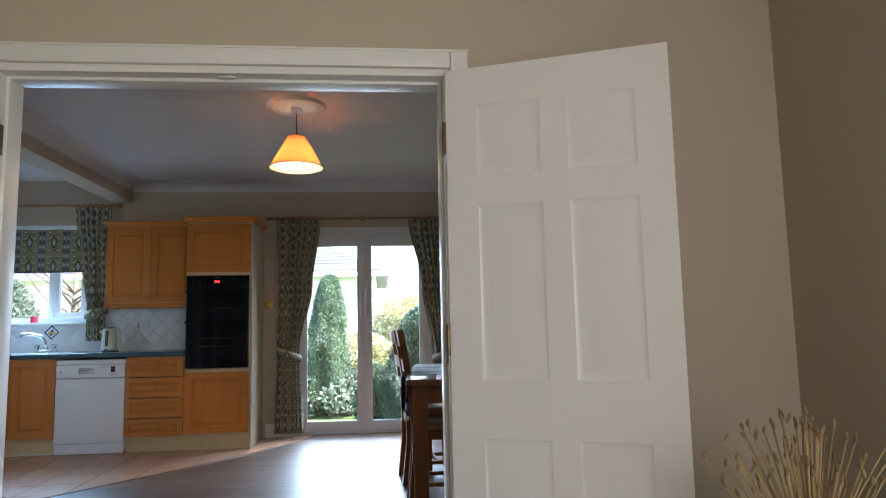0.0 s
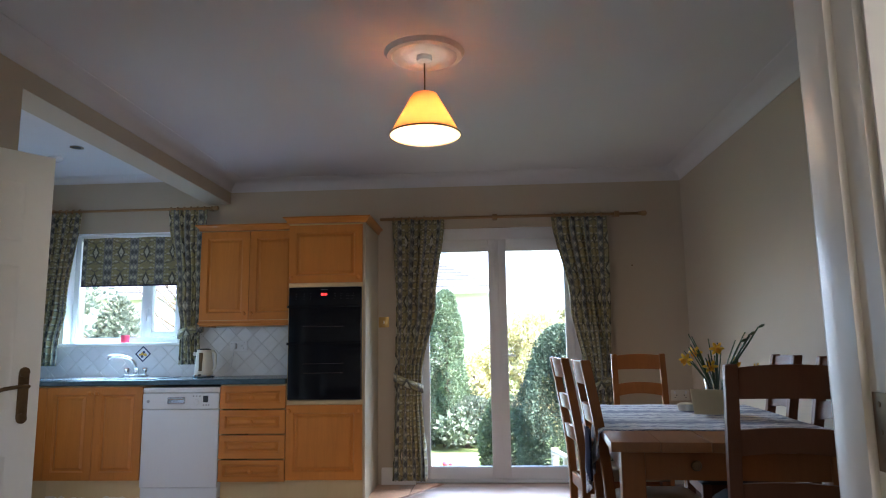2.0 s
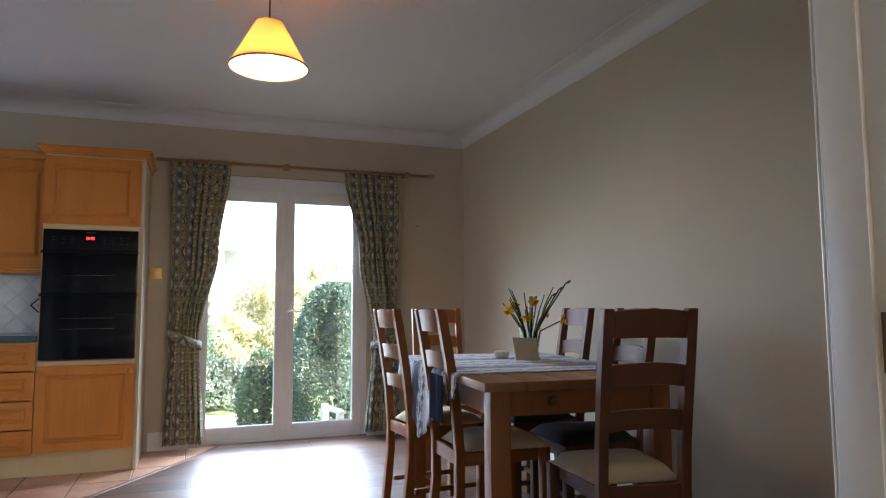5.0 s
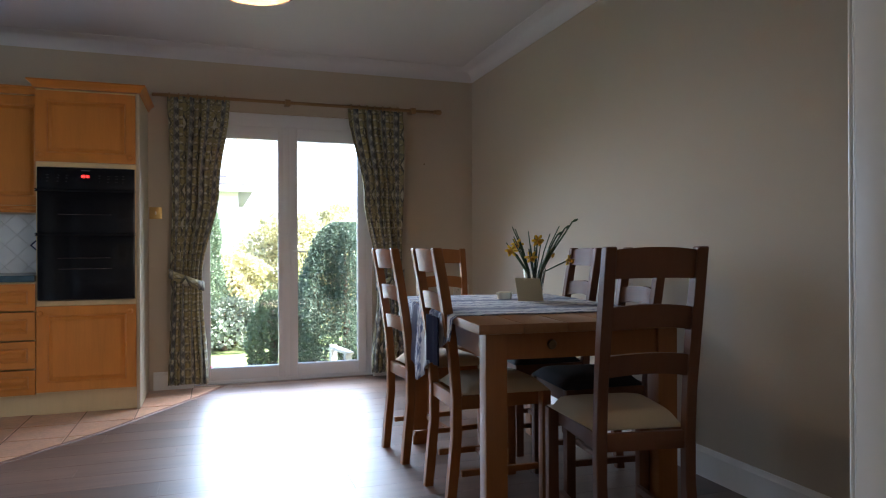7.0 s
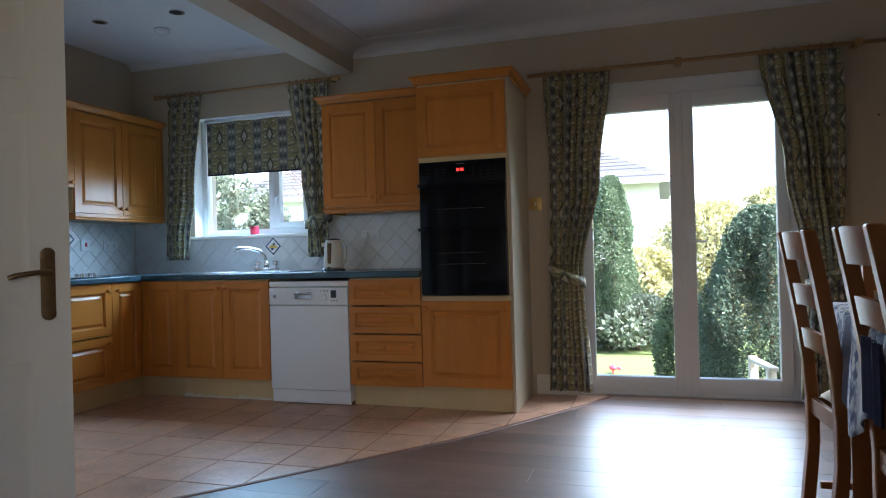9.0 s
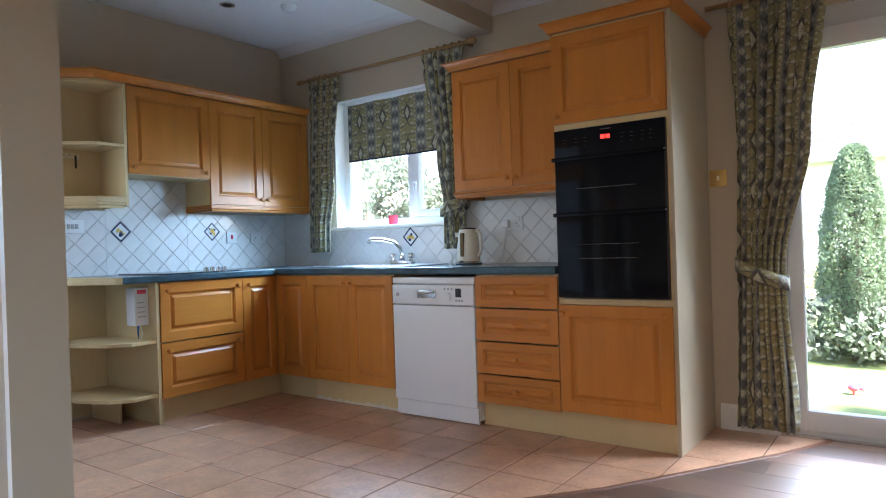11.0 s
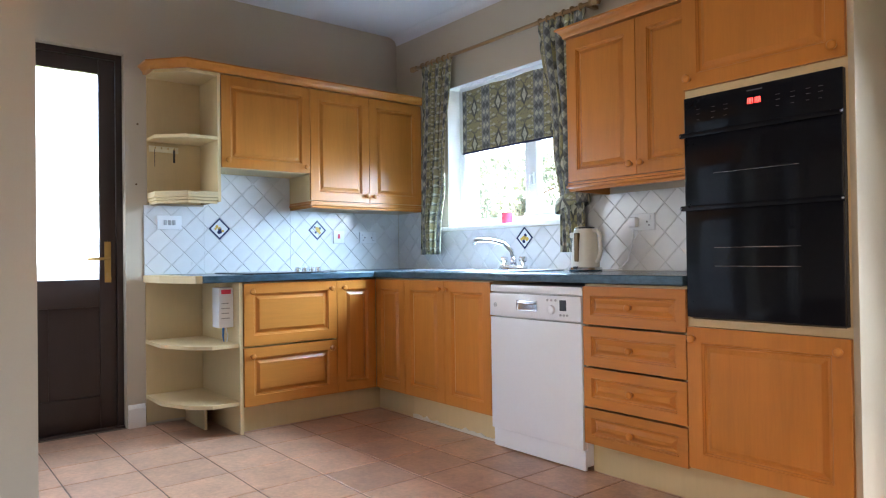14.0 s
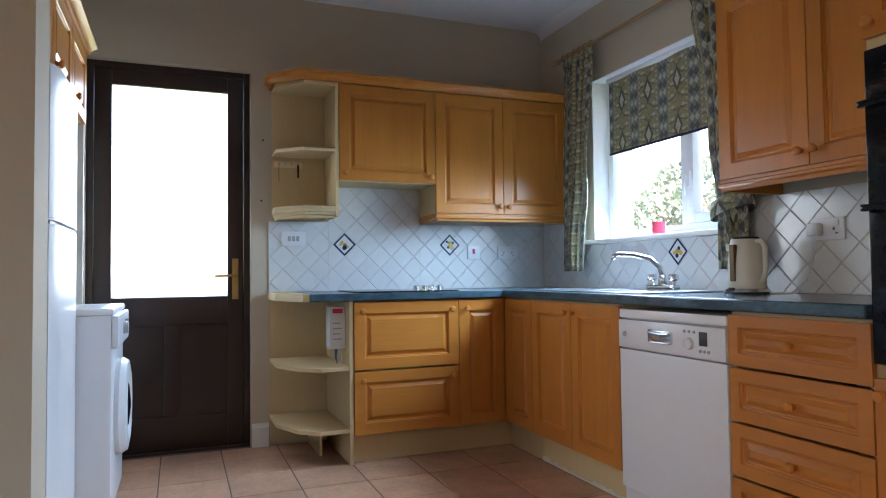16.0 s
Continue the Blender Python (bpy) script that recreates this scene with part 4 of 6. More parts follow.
plate("double_socket", (1.50, NY, 0.70), 0, 0.146, 0.086, CREAM, "cream double socket on the wall", sk)
e = thing("plug", (-2.235, NY - 0.026, 1.15), 0, "white plug with a flex to the kettle", "plug")
part(e, "body", Build().box(-0.024, 0.024, -0.04, 0.0, -0.026, 0.024, 0.008), WHITE)
part(e, "flex", Build().tube([(0, -0.02, -0.026), (-0.005, -0.03, -0.12), (-0.02, -0.05, -0.20), (-0.06, -0.08, -0.248), (-0.14, -0.14, -0.249), (-0.2, -0.1, -0.249)], 0.004, 8), WHITE)

# kettle
e = thing("kettle", (-2.42, 6.83, 0.898), 0, "white plastic jug kettle on its base", "kettle")
part(e, "base", Build().lathe([(0.085, 0), (0.088, 0.008), (0.082, 0.02), (0.0, 0.02)], seg=28), STEEL)
b = Build().lathe([(0.072, 0.022), (0.074, 0.03), (0.070, 0.12), (0.060, 0.205), (0.056, 0.222)], seg=28)
b.box(-0.09, -0.05, -0.02, 0.02, 0.175, 0.205, 0.008)
part(e, "jug", b, CREAM)
part(e, "lid", Build().lathe([(0.054, 0.2225), (0.05, 0.230), (0.02, 0.234), (0.0, 0.234)], seg=24), BLACKP)
part(e, "handle", Build().tube([(0.050, 0, 0.212), (0.080, 0, 0.210), (0.096, 0, 0.185), (0.098, 0, 0.10), (0.085, 0, 0.06), (0.066, 0, 0.048)], 0.0105, 10), CREAM)
part(e, "water_window", Build().box(-0.014, 0.014, -0.0765, -0.055, 0.05, 0.20, 0.006), BRONZE)
part(e, "switch", Build().box(-0.012, 0.012, -0.087, -0.075, 0.012, 0.026, 0.002), BLACKP)
solo("candle_jar", Build().lathe([(0.03, 0), (0.034, 0.004), (0.036, 0.066), (0.032, 0.066), (0.030, 0.05), (0.0, 0.05)], seg=24), PINK, "pink candle in a glass jar on the sill", "candle", at=pose(-3.24, NY + 0.03, KB + 0.002))

# fridge, washing machine, cabinets above
e = thing("fridge_freezer", (-3.40, 4.30, 0), 180, "white upright fridge freezer", "fridge")
part(e, "body", Build().box(-0.6, 0.0, 0.062, 0.6, 0.02, 1.70, 0.008), WHITE)
for nm, z0, z1 in (("fridge_door", 1.185, 1.70), ("freezer_door", 0.06, 1.172)):
    arc = [(-0.6 + 0.6 * i / 14, -0.018 * (1 - (2 * i / 14 - 1) ** 4) + 0.012) for i in range(15)]
    b = Build().prism(arc + [(0.0, 0.058), (-0.6, 0.058)], z0, z1)
    bmesh.ops.bevel(b.bm, geom=[q for q in b.bm.edges if abs(q.verts[0].co.z - q.verts[1].co.z) < 0.001], offset=0.008, segments=2, affect="EDGES")
    part(e, nm, b, WHITE)
part(e, "grip", Build().box(-0.58, -0.02, 0.012, 0.05, 1.173, 1.184), GREY, False)
part(e, "foot", Build().box(-0.57, -0.03, 0.1, 0.5, 0, 0.02), BLACKP, False)
e = thing("washing_machine", (-3.42, 4.44, 0), 180, "white front-loading washing machine", "washing machine")
part(e, "body", Build().box(0, 0.6, 0.02, 0.56, 0.012, 0.84, 0.012), WHITE)
part(e, "top", Build().box(-0.004, 0.604, 0.012, 0.56, 0.838, 0.868, 0.012), WHITE)
part(e, "control_panel", Build().box(0.0, 0.6, -0.006, 0.022, 0.70, 0.838, 0.012), WHITE)
part(e, "display", Build().box(0.36, 0.50, -0.009, -0.0065, 0.75, 0.80, 0.001), BLACKP)
part(e, "dial", Build().lathe([(0.03, 0), (0.026, 0.02), (0.01, 0.022)], (0.27, -0.006, 0.77), 20, pose(0, 0, 0, 90)), GREY)
part(e, "door_ring", Build().lathe([(0.135, 0.0), (0.21, 0.0), (0.215, 0.02), (0.20, 0.045), (0.16, 0.052), (0.135, 0.03), (0.135, 0.0)], (0.3, 0.02, 0.42), 36, pose(0, 0, 0, 90), True), WHITE)
part(e, "door_glass", Build().lathe([(0.136, 0.0), (0.134, 0.02), (0.09, 0.045), (0.0, 0.055)], (0.3, 0.018, 0.42), 30, pose(0, 0, 0, 90)), BLACKG)
part(e, "foot", Build().box(0.03, 0.57, 0.06, 0.5, 0, 0.012), BLACKP, False)
e = thing("fridge_cabinet", (-2.58, 4.235, 0), 180, "honey maple cabinet over the fridge", "kitchen cabinet", "wall cabinets")
part(e, "body", Build().box(0.0, 1.40, 0.0, 0.6, 1.74, 2.09), BIRCH, False)
for i in range(3):
    front(e, "door", 0.01 + i * 0.465, 0.47 + i * 0.465, 1.74, 2.085, [(0.06 + i * 0.465, 1.78)])
part(e, "cornice", Build().sweep(corn, [(0.0, -0.022, 2.09), (1.40, -0.022, 2.09), (1.40, 0.2, 2.09)]).box(0, 1.4, -0.02, 0.6, 2.0905, 2.10), MAPLE_H)
part(e, "side_panel", Build().box(1.401, 1.42, -0.01, 0.6, 0.0, 2.09), CREAM, False)


# ---- curtains ----
def curtain(name, rows, y, folds, depth, label, tie=None):
    """rows: (z, x left, x right) from the top down; hangs in folds."""
    e = thing(name, ((rows[0][1] + rows[0][2]) / 2, y, rows[-1][0]), 0, label, "curtain", "curtains")
    ox, oz = (rows[0][1] + rows[0][2]) / 2, rows[-1][0]
    nu, nz = folds * 10, 46
    bm = bmesh.new()
    uvl = bm.loops.layers.uv.new("UVMap")
    grid = []
    zt, zb = rows[0][0], rows[-1][0]
    rng = random.Random(name + str(rows[0][1]))
    ph = [rng.uniform(-0.5, 0.5) for _ in range(folds + 2)]
    cloth_w = (rows[0][2] - rows[0][1]) * 2.1
    for j in range(nz + 1):
        z = zt + (zb - zt) * j / nz
        for a, c in zip(rows, rows[1:]):
            if a[0] >= z >= c[0] - 1e-6:
                k = (a[0] - z) / (a[0] - c[0])
                k = k * k * (3 - 2 * k)
                xl, xr = a[1] + (c[1] - a[1]) * k, a[2] + (c[2] - a[2]) * k
                break
        narrow = (xr - xl) / (rows[0][2] - rows[0][1])
        row = []
        for i in range(nu + 1):
            u = i / nu
            f = u * folds
            w = math.sin(6.28318 * f + 1.6 * ph[int(f)] + 0.5 * math.sin(z * 3 + ph[int(f)] * 6))
            d = depth * (0.55 + 0.45 * math.sin(u * 9 + z * 2.0)) * (0.5 + 0.5 / max(0.5, narrow)) * (0.35 if j < 2 else 1)
            row.append((Vector((xl + (xr - xl) * u - ox + 0.006 * math.sin(f * 12.6 + z * 5), d * w + 0.006 * math.sin(z * 7 + u * 5), z - oz)), (u * cloth_w, z)))
        grid.append(row)
    vs = [[bm.verts.new(p) for p, _ in r] for r in grid]
    for j in range(nz):
        for i in range(nu):
            f = bm.faces.new((vs[j][i], vs[j][i + 1], vs[j + 1][i + 1], vs[j + 1][i]))
            f.smooth = True
            for lp, (jj, ii) in zip(f.loops, ((j, i), (j, i + 1), (j + 1, i + 1), (j + 1, i))):
                lp[uvl].uv = grid[jj][ii][1]
    me = bpy.data.meshes.new(name)
    bm.to_mesh(me)
    bm.free()
    me.materials.append(PRINT)
    ob = new("drape", me)
    ob.parent = e
    mod = ob.modifiers.new("thickness", "SOLIDIFY")
    mod.thickness = 0.004
    if tie:
        zt, xl, xr, sag = tie
        bm = bmesh.new()
        uvl = bm.loops.layers.uv.new("UVMap")
        ring = []
        for i in range(33):
            a = 6.28318 * i / 32
            x = (xl + xr) / 2 - ox + math.cos(a) * (xr - xl) / 2
            yy = math.sin(a) * 0.075
            zz = zt - oz + sag * math.cos(a)
            ring.append([(x, yy, zz - 0.035), (x, yy * 1.1, zz), (x, yy, zz + 0.035)])
        vv = [[bm.verts.new(p) for p in r] for r in ring]
        for i in range(32):
            for k in range(2):
                f = bm.faces.new((vv[i][k], vv[i + 1][k], vv[i + 1][k + 1], vv[i][k + 1]))
                f.smooth = True
                for lp, (ii, kk) in zip(f.loops, ((i, k), (i + 1, k), (i + 1, k + 1), (i, k + 1))):
                    lp[uvl].uv = (ii * 0.02, kk * 0.035)
        me = bpy.data.meshes.new("tie_back")
        bm.to_mesh(me)
        bm.free()
        me.materials.append(PRINT)
        tb = new("tie_back", me)
        tb.parent = e
        tb.modifiers.new("thickness", "SOLIDIFY").thickness = 0.006
    return e


CY = 6.93
curtain("long_curtain", [(2.20, -0.85, -0.41), (1.5, -0.83, -0.50), (0.84, -0.83, -0.62), (0.78, -0.83, -0.62), (0.05, -0.86, -0.58)], CY, 8, 0.032, "long green printed cotton curtain tied back beside french doors", tie=(0.83, -0.85, -0.60, -0.05))
curtain("long_curtain", [(2.19, 0.50, 0.96), (1.5, 0.62, 0.95), (0.82, 0.74, 0.94), (0.76, 0.74, 0.94), (0.05, 0.68, 0.97)], CY, 8, 0.032, "long green printed cotton curtain tied back beside french doors", tie=(0.80, 0.72, 0.96, 0.05))
curtain("short_curtain", [(2.34, -3.95, -3.63), (1.5, -3.98, -3.72), (1.2, -4.0, -3.77), (1.0, -4.0, -3.77)], 6.95, 6, 0.026, "short green printed cotton kitchen curtain")
curtain("short_curtain", [(2.34, -2.83, -2.48), (1.6, -2.74, -2.50), (1.30, -2.69, -2.52), (1.25, -2.69, -2.52), (1.0, -2.69, -2.50)], 6.95, 6, 0.026, "short green printed cotton kitchen curtain tied back", tie=(1.28, -2.71, -2.49, 0.03))


def pole(loc, x0, x1, r, finial, rings, label):
    e = thing("curtain_pole", loc, 0, label, "curtain pole")
    part(e, "rod", Build().tube([(x0, 0, 0), (x1, 0, 0)], r, 12), POLE, True)
    for x, s in finial:
        part(e, "finial", Build().lathe([(r, 0), (r * 1.6, 0.005), (r * 1.2, 0.02), (r * 1.7, 0.03), (r * 1.7, 0.06), (r, 0.07), (0, 0.07)], (x, 0, 0), 14, pose(0, 0, 0, 0, 90 * s)), POLE)
    for x in rings:
        part(e, "ring", Build().lathe([(r + 0.004, -0.004), (r + 0.011, -0.004), (r + 0.011, 0.004), (r + 0.004, 0.004), (r + 0.004, -0.004)], (x, 0, -0.002), 16, pose(0, 0, 0, 0, 90), True), POLE)
    return e


p = pole((0.02, CY, 2.205), -0.98, 1.20, 0.013, [(1.20, 1)], [-0.86 + i * 0.065 for i in range(7)] + [0.50 + i * 0.065 for i in range(7)], "pine curtain pole above french doors")
for x in (0.0, 1.02):
    part(p, "bracket", Build().box(x - 0.02, x + 0.02, 0.0, NY - CY - 0.001, -0.012, 0.012, 0.005).lathe([(0.026, -0.02), (0.026, 0.02)], (x, 0, 0), 14, pose(0, 0, 0, 0, 90)), POLE)
p = pole((-3.22, 6.95, 2.35), -0.80, 0.76, 0.012, [(-0.80, -1), (0.76, 1)], [-0.73 + i * 0.06 for i in range(6)] + [0.40 + i * 0.06 for i in range(6)], "thin pine curtain pole above the kitchen window")
for x in (-0.76, 0.74):
    part(p, "bracket", Build().box(x - 0.012, x + 0.012, 0.0, NY - 6.951, -0.01, 0.01, 0.004), POLE)
part(thing("blind_chain_stop", (-2.455, 6.93, 2.06), 0, "small white round hook beside the curtain", "hook"), "disc", Build().lathe([(0.025, 0), (0.02, 0.015), (0, 0.016)], (0, 0.1, 0), 16, pose(0, 0, 0, 90)), WHITE)

# roller blind
bm = bmesh.new()
uvl = bm.loops.layers.uv.new("UVMap")
bx0, bx1, bz0, bz1 = KL + 0.10, KR - 0.06, 1.705, 2.135
vs = [[bm.verts.new((bx0 + (bx1 - bx0) * i / 12, 0.004 * math.sin(i * 1.3), z)) for i in range(13)] for z in (bz0, (bz0 + bz1) / 2, bz1)]
for j in range(2):
    for i in range(12):
        f = bm.faces.new((vs[j][i], vs[j][i + 1], vs[j + 1][i + 1], vs[j + 1][i]))
        for lp in f.loops:
            lp[uvl].uv = (lp.vert.co.x * 1.0, lp.vert.co.z)
me = bpy.data.meshes.new("blind_cloth")
bm.to_mesh(me)
bm.free()
me.materials.append(PRINT)
e = thing("roller_blind", (0, NY + 0.055, 0), 0, "half-lowered green printed fabric roller blind", "blind")
o = new("cloth", me)
o.parent = e
o.modifiers.new("thickness", "SOLIDIFY").thickness = 0.003
part(e, "roller", Build().tube([(bx0 - 0.02, 0.01, bz1 + 0.012), (bx1 + 0.02, 0.01, bz1 + 0.012)], 0.018, 14), PVC, True)
part(e, "bottom_bar", Build().box(bx0, bx1, -0.006, 0.006, bz0 - 0.012, bz0, 0.003), NAVY)

# ---- ceiling fittings ----
LX, LY = -0.362, 4.55
e = thing("pendant_lamp", (LX, LY, CZ), 0, "yellow coolie shade pendant lamp, lit, under a plaster rose", "lamp")
b = Build().lathe([(0.0, -0.03), (0.035, -0.03), (0.04, -0.018), (0.09, -0.022), (0.11, -0.012), (0.15, -0.016), (0.165, -0.026), (0.19, -0.022), (0.20, -0.008), (0.205, 0)], seg=48)
part(e, "ceiling_rose", b, CEIL, label="white plaster ceiling rose")
part(e, "cap", Build().lathe([(0.04, -0.03), (0.038, -0.045), (0.01, -0.055), (0.0, -0.055)], seg=24), WHITE)
part(e, "cord", Build().tube([(0, 0, -0.05), (0, 0, -0.27)], 0.004, 8), BRONZE)
part(e, "bulb_holder", Build().lathe([(0.018, -0.27), (0.018, -0.31), (0.0, -0.31)][::-1], seg=16), WHITE)
part(e, "bulb", Build().ball((0, 0, -0.345), 0.032), BULB, True)
b = Build().lathe([(0.062, -0.222), (0.178, -0.435), (0.1755, -0.435), (0.060, -0.222), (0.062, -0.222)], seg=48, close=True)
part(e, "shade", b, SHADE)
b = Build().lathe([(0.182, -0.431), (0.182, -0.438), (0.176, -0.438), (0.176, -0.431), (0.182, -0.431)], seg=48, close=True)
part(e, "rim", b, BRONZE)
d = bpy.data.lights.new("bulb_light", "POINT")
d.energy, d.color, d.shadow_soft_size = 1.2, (1, 0.78, 0.52), 0.04
bl = new("bulb_light", d)
bl.location = (LX, LY, CZ - 0.40)


def detector(loc, label, name, dark):
    e = thing(name, loc, 0, label, "smoke alarm" if not dark else "spotlight")
    if dark:
        part(e, "ring", Build().lathe([(0.032, -0.006), (0.05, -0.006), (0.05, 0), (0.032, 0), (0.032, -0.006)], seg=24, close=True), CHROME)
        part(e, "lens", Build().lathe([(0.0, -0.004), (0.031, -0.004), (0.031, 0)], seg=24), BLACKP)
    else:
        part(e, "body", Build().lathe([(0.0, -0.035), (0.03, -0.035), (0.045, -0.025), (0.055, -0.012), (0.055, 0)], seg=28), WHITE)


detector((-3.52, 6.38, KZ), "white round smoke alarm on the kitchen ceiling", "smoke_alarm", False)
detector((-3.80, 6.09, KZ), "dark recessed ceiling spotlight", "spotlight", True)
detector((-3.19, 6.13, KZ), "dark recessed ceiling spotlight", "spotlight", True)

# ---- dining set ----
TA = -5.0
T = pose(0.33, 3.70, 0, 0, 0, TA)
TWD, TLN, TH = 0.82, 1.46, 0.79
e = thing("dining_table", (0.33, 3.70, 0), TA, "golden oak dining table with square legs", "table")
b = Build()
for i in range(5):
    b.box(i * TWD / 5 + 0.0006, (i + 1) * TWD / 5 - 0.0006, 0, TLN, TH - 0.034, TH, 0.004)
part(e, "top", b, OAK_T)
part(e, "apron", Build().box(0.10, TWD - 0.10, 0.045, 0.067, TH - 0.13, TH - 0.035).box(0.10, TWD - 0.10, TLN - 0.067, TLN - 0.045, TH - 0.13, TH - 0.035).box(0.045, 0.067, 0.10, TLN - 0.10, TH - 0.13, TH - 0.035).box(TWD - 0.067, TWD - 0.045, 0.10, TLN - 0.10, TH - 0.13, TH - 0.035), OAK)
for x in (0.035, TWD - 0.115):
    for y in (0.035, TLN - 0.115):
        part(e, "leg", Build().box(x, x + 0.08, y, y + 0.08, 0, TH - 0.035, 0.006), OAK)
part(e, "drawer_knob", Build().lathe([(0.012, 0), (0.018, 0.014), (0.014, 0.022), (0, 0.024)], (0.28, 0.045, TH - 0.08), 16, pose(0, 0, 0, 90)), BRONZE)


def chair(loc, rz, wood_mat, seat_mat, label):
    """Faces +y; the back stands at y=0."""
    e = thing("dining_chair", loc, rz, label, "chair", "chairs round the table")
    w, dp, sh, H = 0.34, 0.40, 0.472, 1.055

    def lean(z):
        return -0.0 - max(0, z - sh) ** 1.35 * 0.17 - max(0, 0.3 - z) * 0.10

    for s in (-1, 1):
        b = Build()
        x = s * (w / 2 - 0.018)
        zs = [0, 0.15, 0.3, 0.45, 0.6, 0.75, 0.9, H]
        rings = []
        for z in zs:
            y = lean(z)
            rings.append([b.bm.verts.new(p) for p in ((x - 0.018, y - 0.02, z), (x + 0.018, y - 0.02, z), (x + 0.018, y + 0.02, z), (x - 0.018, y + 0.02, z))])
        for a, c in zip(rings, rings[1:]):
            for i in range(4):
                b.bm.faces.new((a[i], a[(i + 1) % 4], c[(i + 1) % 4], c[i]))
        b.bm.faces.new(rings[0][::-1]), b.bm.faces.new(rings[-1])
        bmesh.ops.bevel(b.bm, geom=[q for q in b.bm.edges if abs(q.verts[0].co.z - q.verts[1].co.z) > 0.1 or q.verts[0].co.z > 1.0], offset=0.004, segments=1, affect="EDGES")
        part(e, "back_post", b, wood_mat)
        part(e, "leg", Build().box(s * (w / 2 + 0.01) - 0.02, s * (w / 2 + 0.01) + 0.02, dp - 0.04, dp, 0, sh - 0.01, 0.004), wood_mat)
        part(e, "stretcher", Build().box(x - 0.01, x + 0.01, 0.02, dp - 0.04, 0.13, 0.155, 0.003), wood_mat)
        part(e, "side_rail", Build().box(x - 0.01, x + 0.01, 0.02, dp - 0.04, sh - 0.07, sh - 0.015, 0.003), wood_mat)
    for z0, z1, arch_ in ((0.955, 1.045, 0.015), (0.79, 0.865, 0.018), (0.64, 0.71, 0.018)):
        b = Build()
        n_ = 10
        rings = []
        for i in range(n_ + 1):
            u = i / n_ * 2 - 1
            x = u * (w / 2 - 0.036)
            bow = -0.022 * (1 - u * u)
            dz = arch_ * (1 - u * u)
            yl, yh = lean(z0) + bow, lean(z1) + bow
            rings.append([b.bm.verts.new(p) for p in ((x, yl - 0.009, z0 + dz * (0.8 if z0 < 0.9 else 0.2)), (x, yl + 0.009, z0 + dz * (0.8 if z0 < 0.9 else 0.2)), (x, yh + 0.009, z1 + dz * 0.6), (x, yh - 0.009, z1 + dz * 0.6))])
        for a, c in zip(rings, rings[1:]):
            for i in range(4):
                b.bm.faces.new((a[i], a[(i + 1) % 4], c[(i + 1) % 4], c[i]))
        b.bm.faces.new(rings[0][::-1]), b.bm.faces.new(rings[-1])
        part(e, "back_rail", b, wood_mat)
    part(e, "front_rail", Build().box(-w / 2, w / 2, dp - 0.03, dp - 0.01, sh - 0.07, sh - 0.012, 0.003), wood_mat)
    part(e, "rear_rail", Build().box(-w / 2 + 0.036, w / 2 - 0.036, -0.01, 0.01, sh - 0.07, sh - 0.012, 0.003), wood_mat)
    part(e, "cross_stretcher", Build().box(-w / 2 + 0.03, w / 2 - 0.03, dp * 0.5 - 0.01, dp * 0.5 + 0.01, 0.132, 0.153, 0.003), wood_mat)
    b = Build()
    N = 10
    top = []
    for j in range(N + 1):
        r = []
        for i in range(N + 1):
            u, v = i / N * 2 - 1, j / N * 2 - 1
            ww = (w / 2 - 0.012) + (0.035) * (j / N)
            z = sh + 0.048 * ((1 - u ** 6) * (1 - v ** 6)) ** 0.5 - 0.008
            r.append(b.bm.verts.new((u * ww, 0.03 + (dp - 0.03) * j / N, z)))
        top.append(r)
    for j in range(N):
        for i in range(N):
            b.bm.faces.new((top[j][i], top[j][i + 1], top[j + 1][i + 1], top[j + 1][i]))
    rim = top[0] + [r[-1] for r in top[1:]] + top[-1][-2::-1] + [r[0] for r in top[-2:0:-1]]
    low = [b.bm.verts.new((v.co.x, v.co.y, sh - 0.012)) for v in rim]
    for i in range(len(rim)):
        k = (i + 1) % len(rim)
        b.bm.faces.new((rim[i], low[i], low[k], rim[k]))
    b.bm.faces.new(low)
    part(e, "seat", b, seat_mat, True, label="padded seat")
    return e


LBL = "ladder-back oak dining chair with padded cream seat"
chair((0.375, 4.90, 0), -81 + TA, OAK, SEAT, LBL)
chair((0.40, 4.27, 0), -86 + TA, OAK, SEAT, LBL)
chair((0.785, 3.41, 0), -9, DARKOAK, SEAT, "dark ladder-back dining chair with padded cream seat")
chair((0.90, 5.75, 0), 180 + TA, OAK, SEAT, LBL)
chair((1.33, 4.82, 0), 90 + TA, DARKOAK, DARKSEAT, "dark ladder-back dining chair with dark padded seat")
chair((1.27, 4.20, 0), 90 + TA, DARKOAK, DARKSEAT, "dark ladder-back dining chair with dark padded seat")

# tablecloth with a pointed overhang
e = thing("tablecloth", (0.33, 3.70, 0), TA, "blue and white patterned cloth laid across the table", "tablecloth")
bm = bmesh.new()
uvl = bm.loops.layers.uv.new("UVMap")
NS, NV = 44, 30
rows_ = []
for j in range(NV + 1):
    v = 0.30 + 1.12 * j / NV
    drop = 0.10 + 0.26 * max(0, 1 - abs(v - 0.88) / 0.5)
    row = []
    for i in range(NS + 1):
        s = -drop + (drop + TWD + 0.02) * (i / NS)
        if s < 0:
            wob = 0.012 * math.sin(v * 34) * min(1, -s * 8)
            p = (-0.012 + wob - 0.02 * min(1, -s * 4), v, TH + 0.004 + s)
        else:
            p = (min(s, TWD + 0.006), v + 0.0, TH + 0.0035 + 0.0012 * math.sin(s * 21 + v * 9))
        row.append((bm.verts.new(p), (s, v)))
    rows_.append(row)
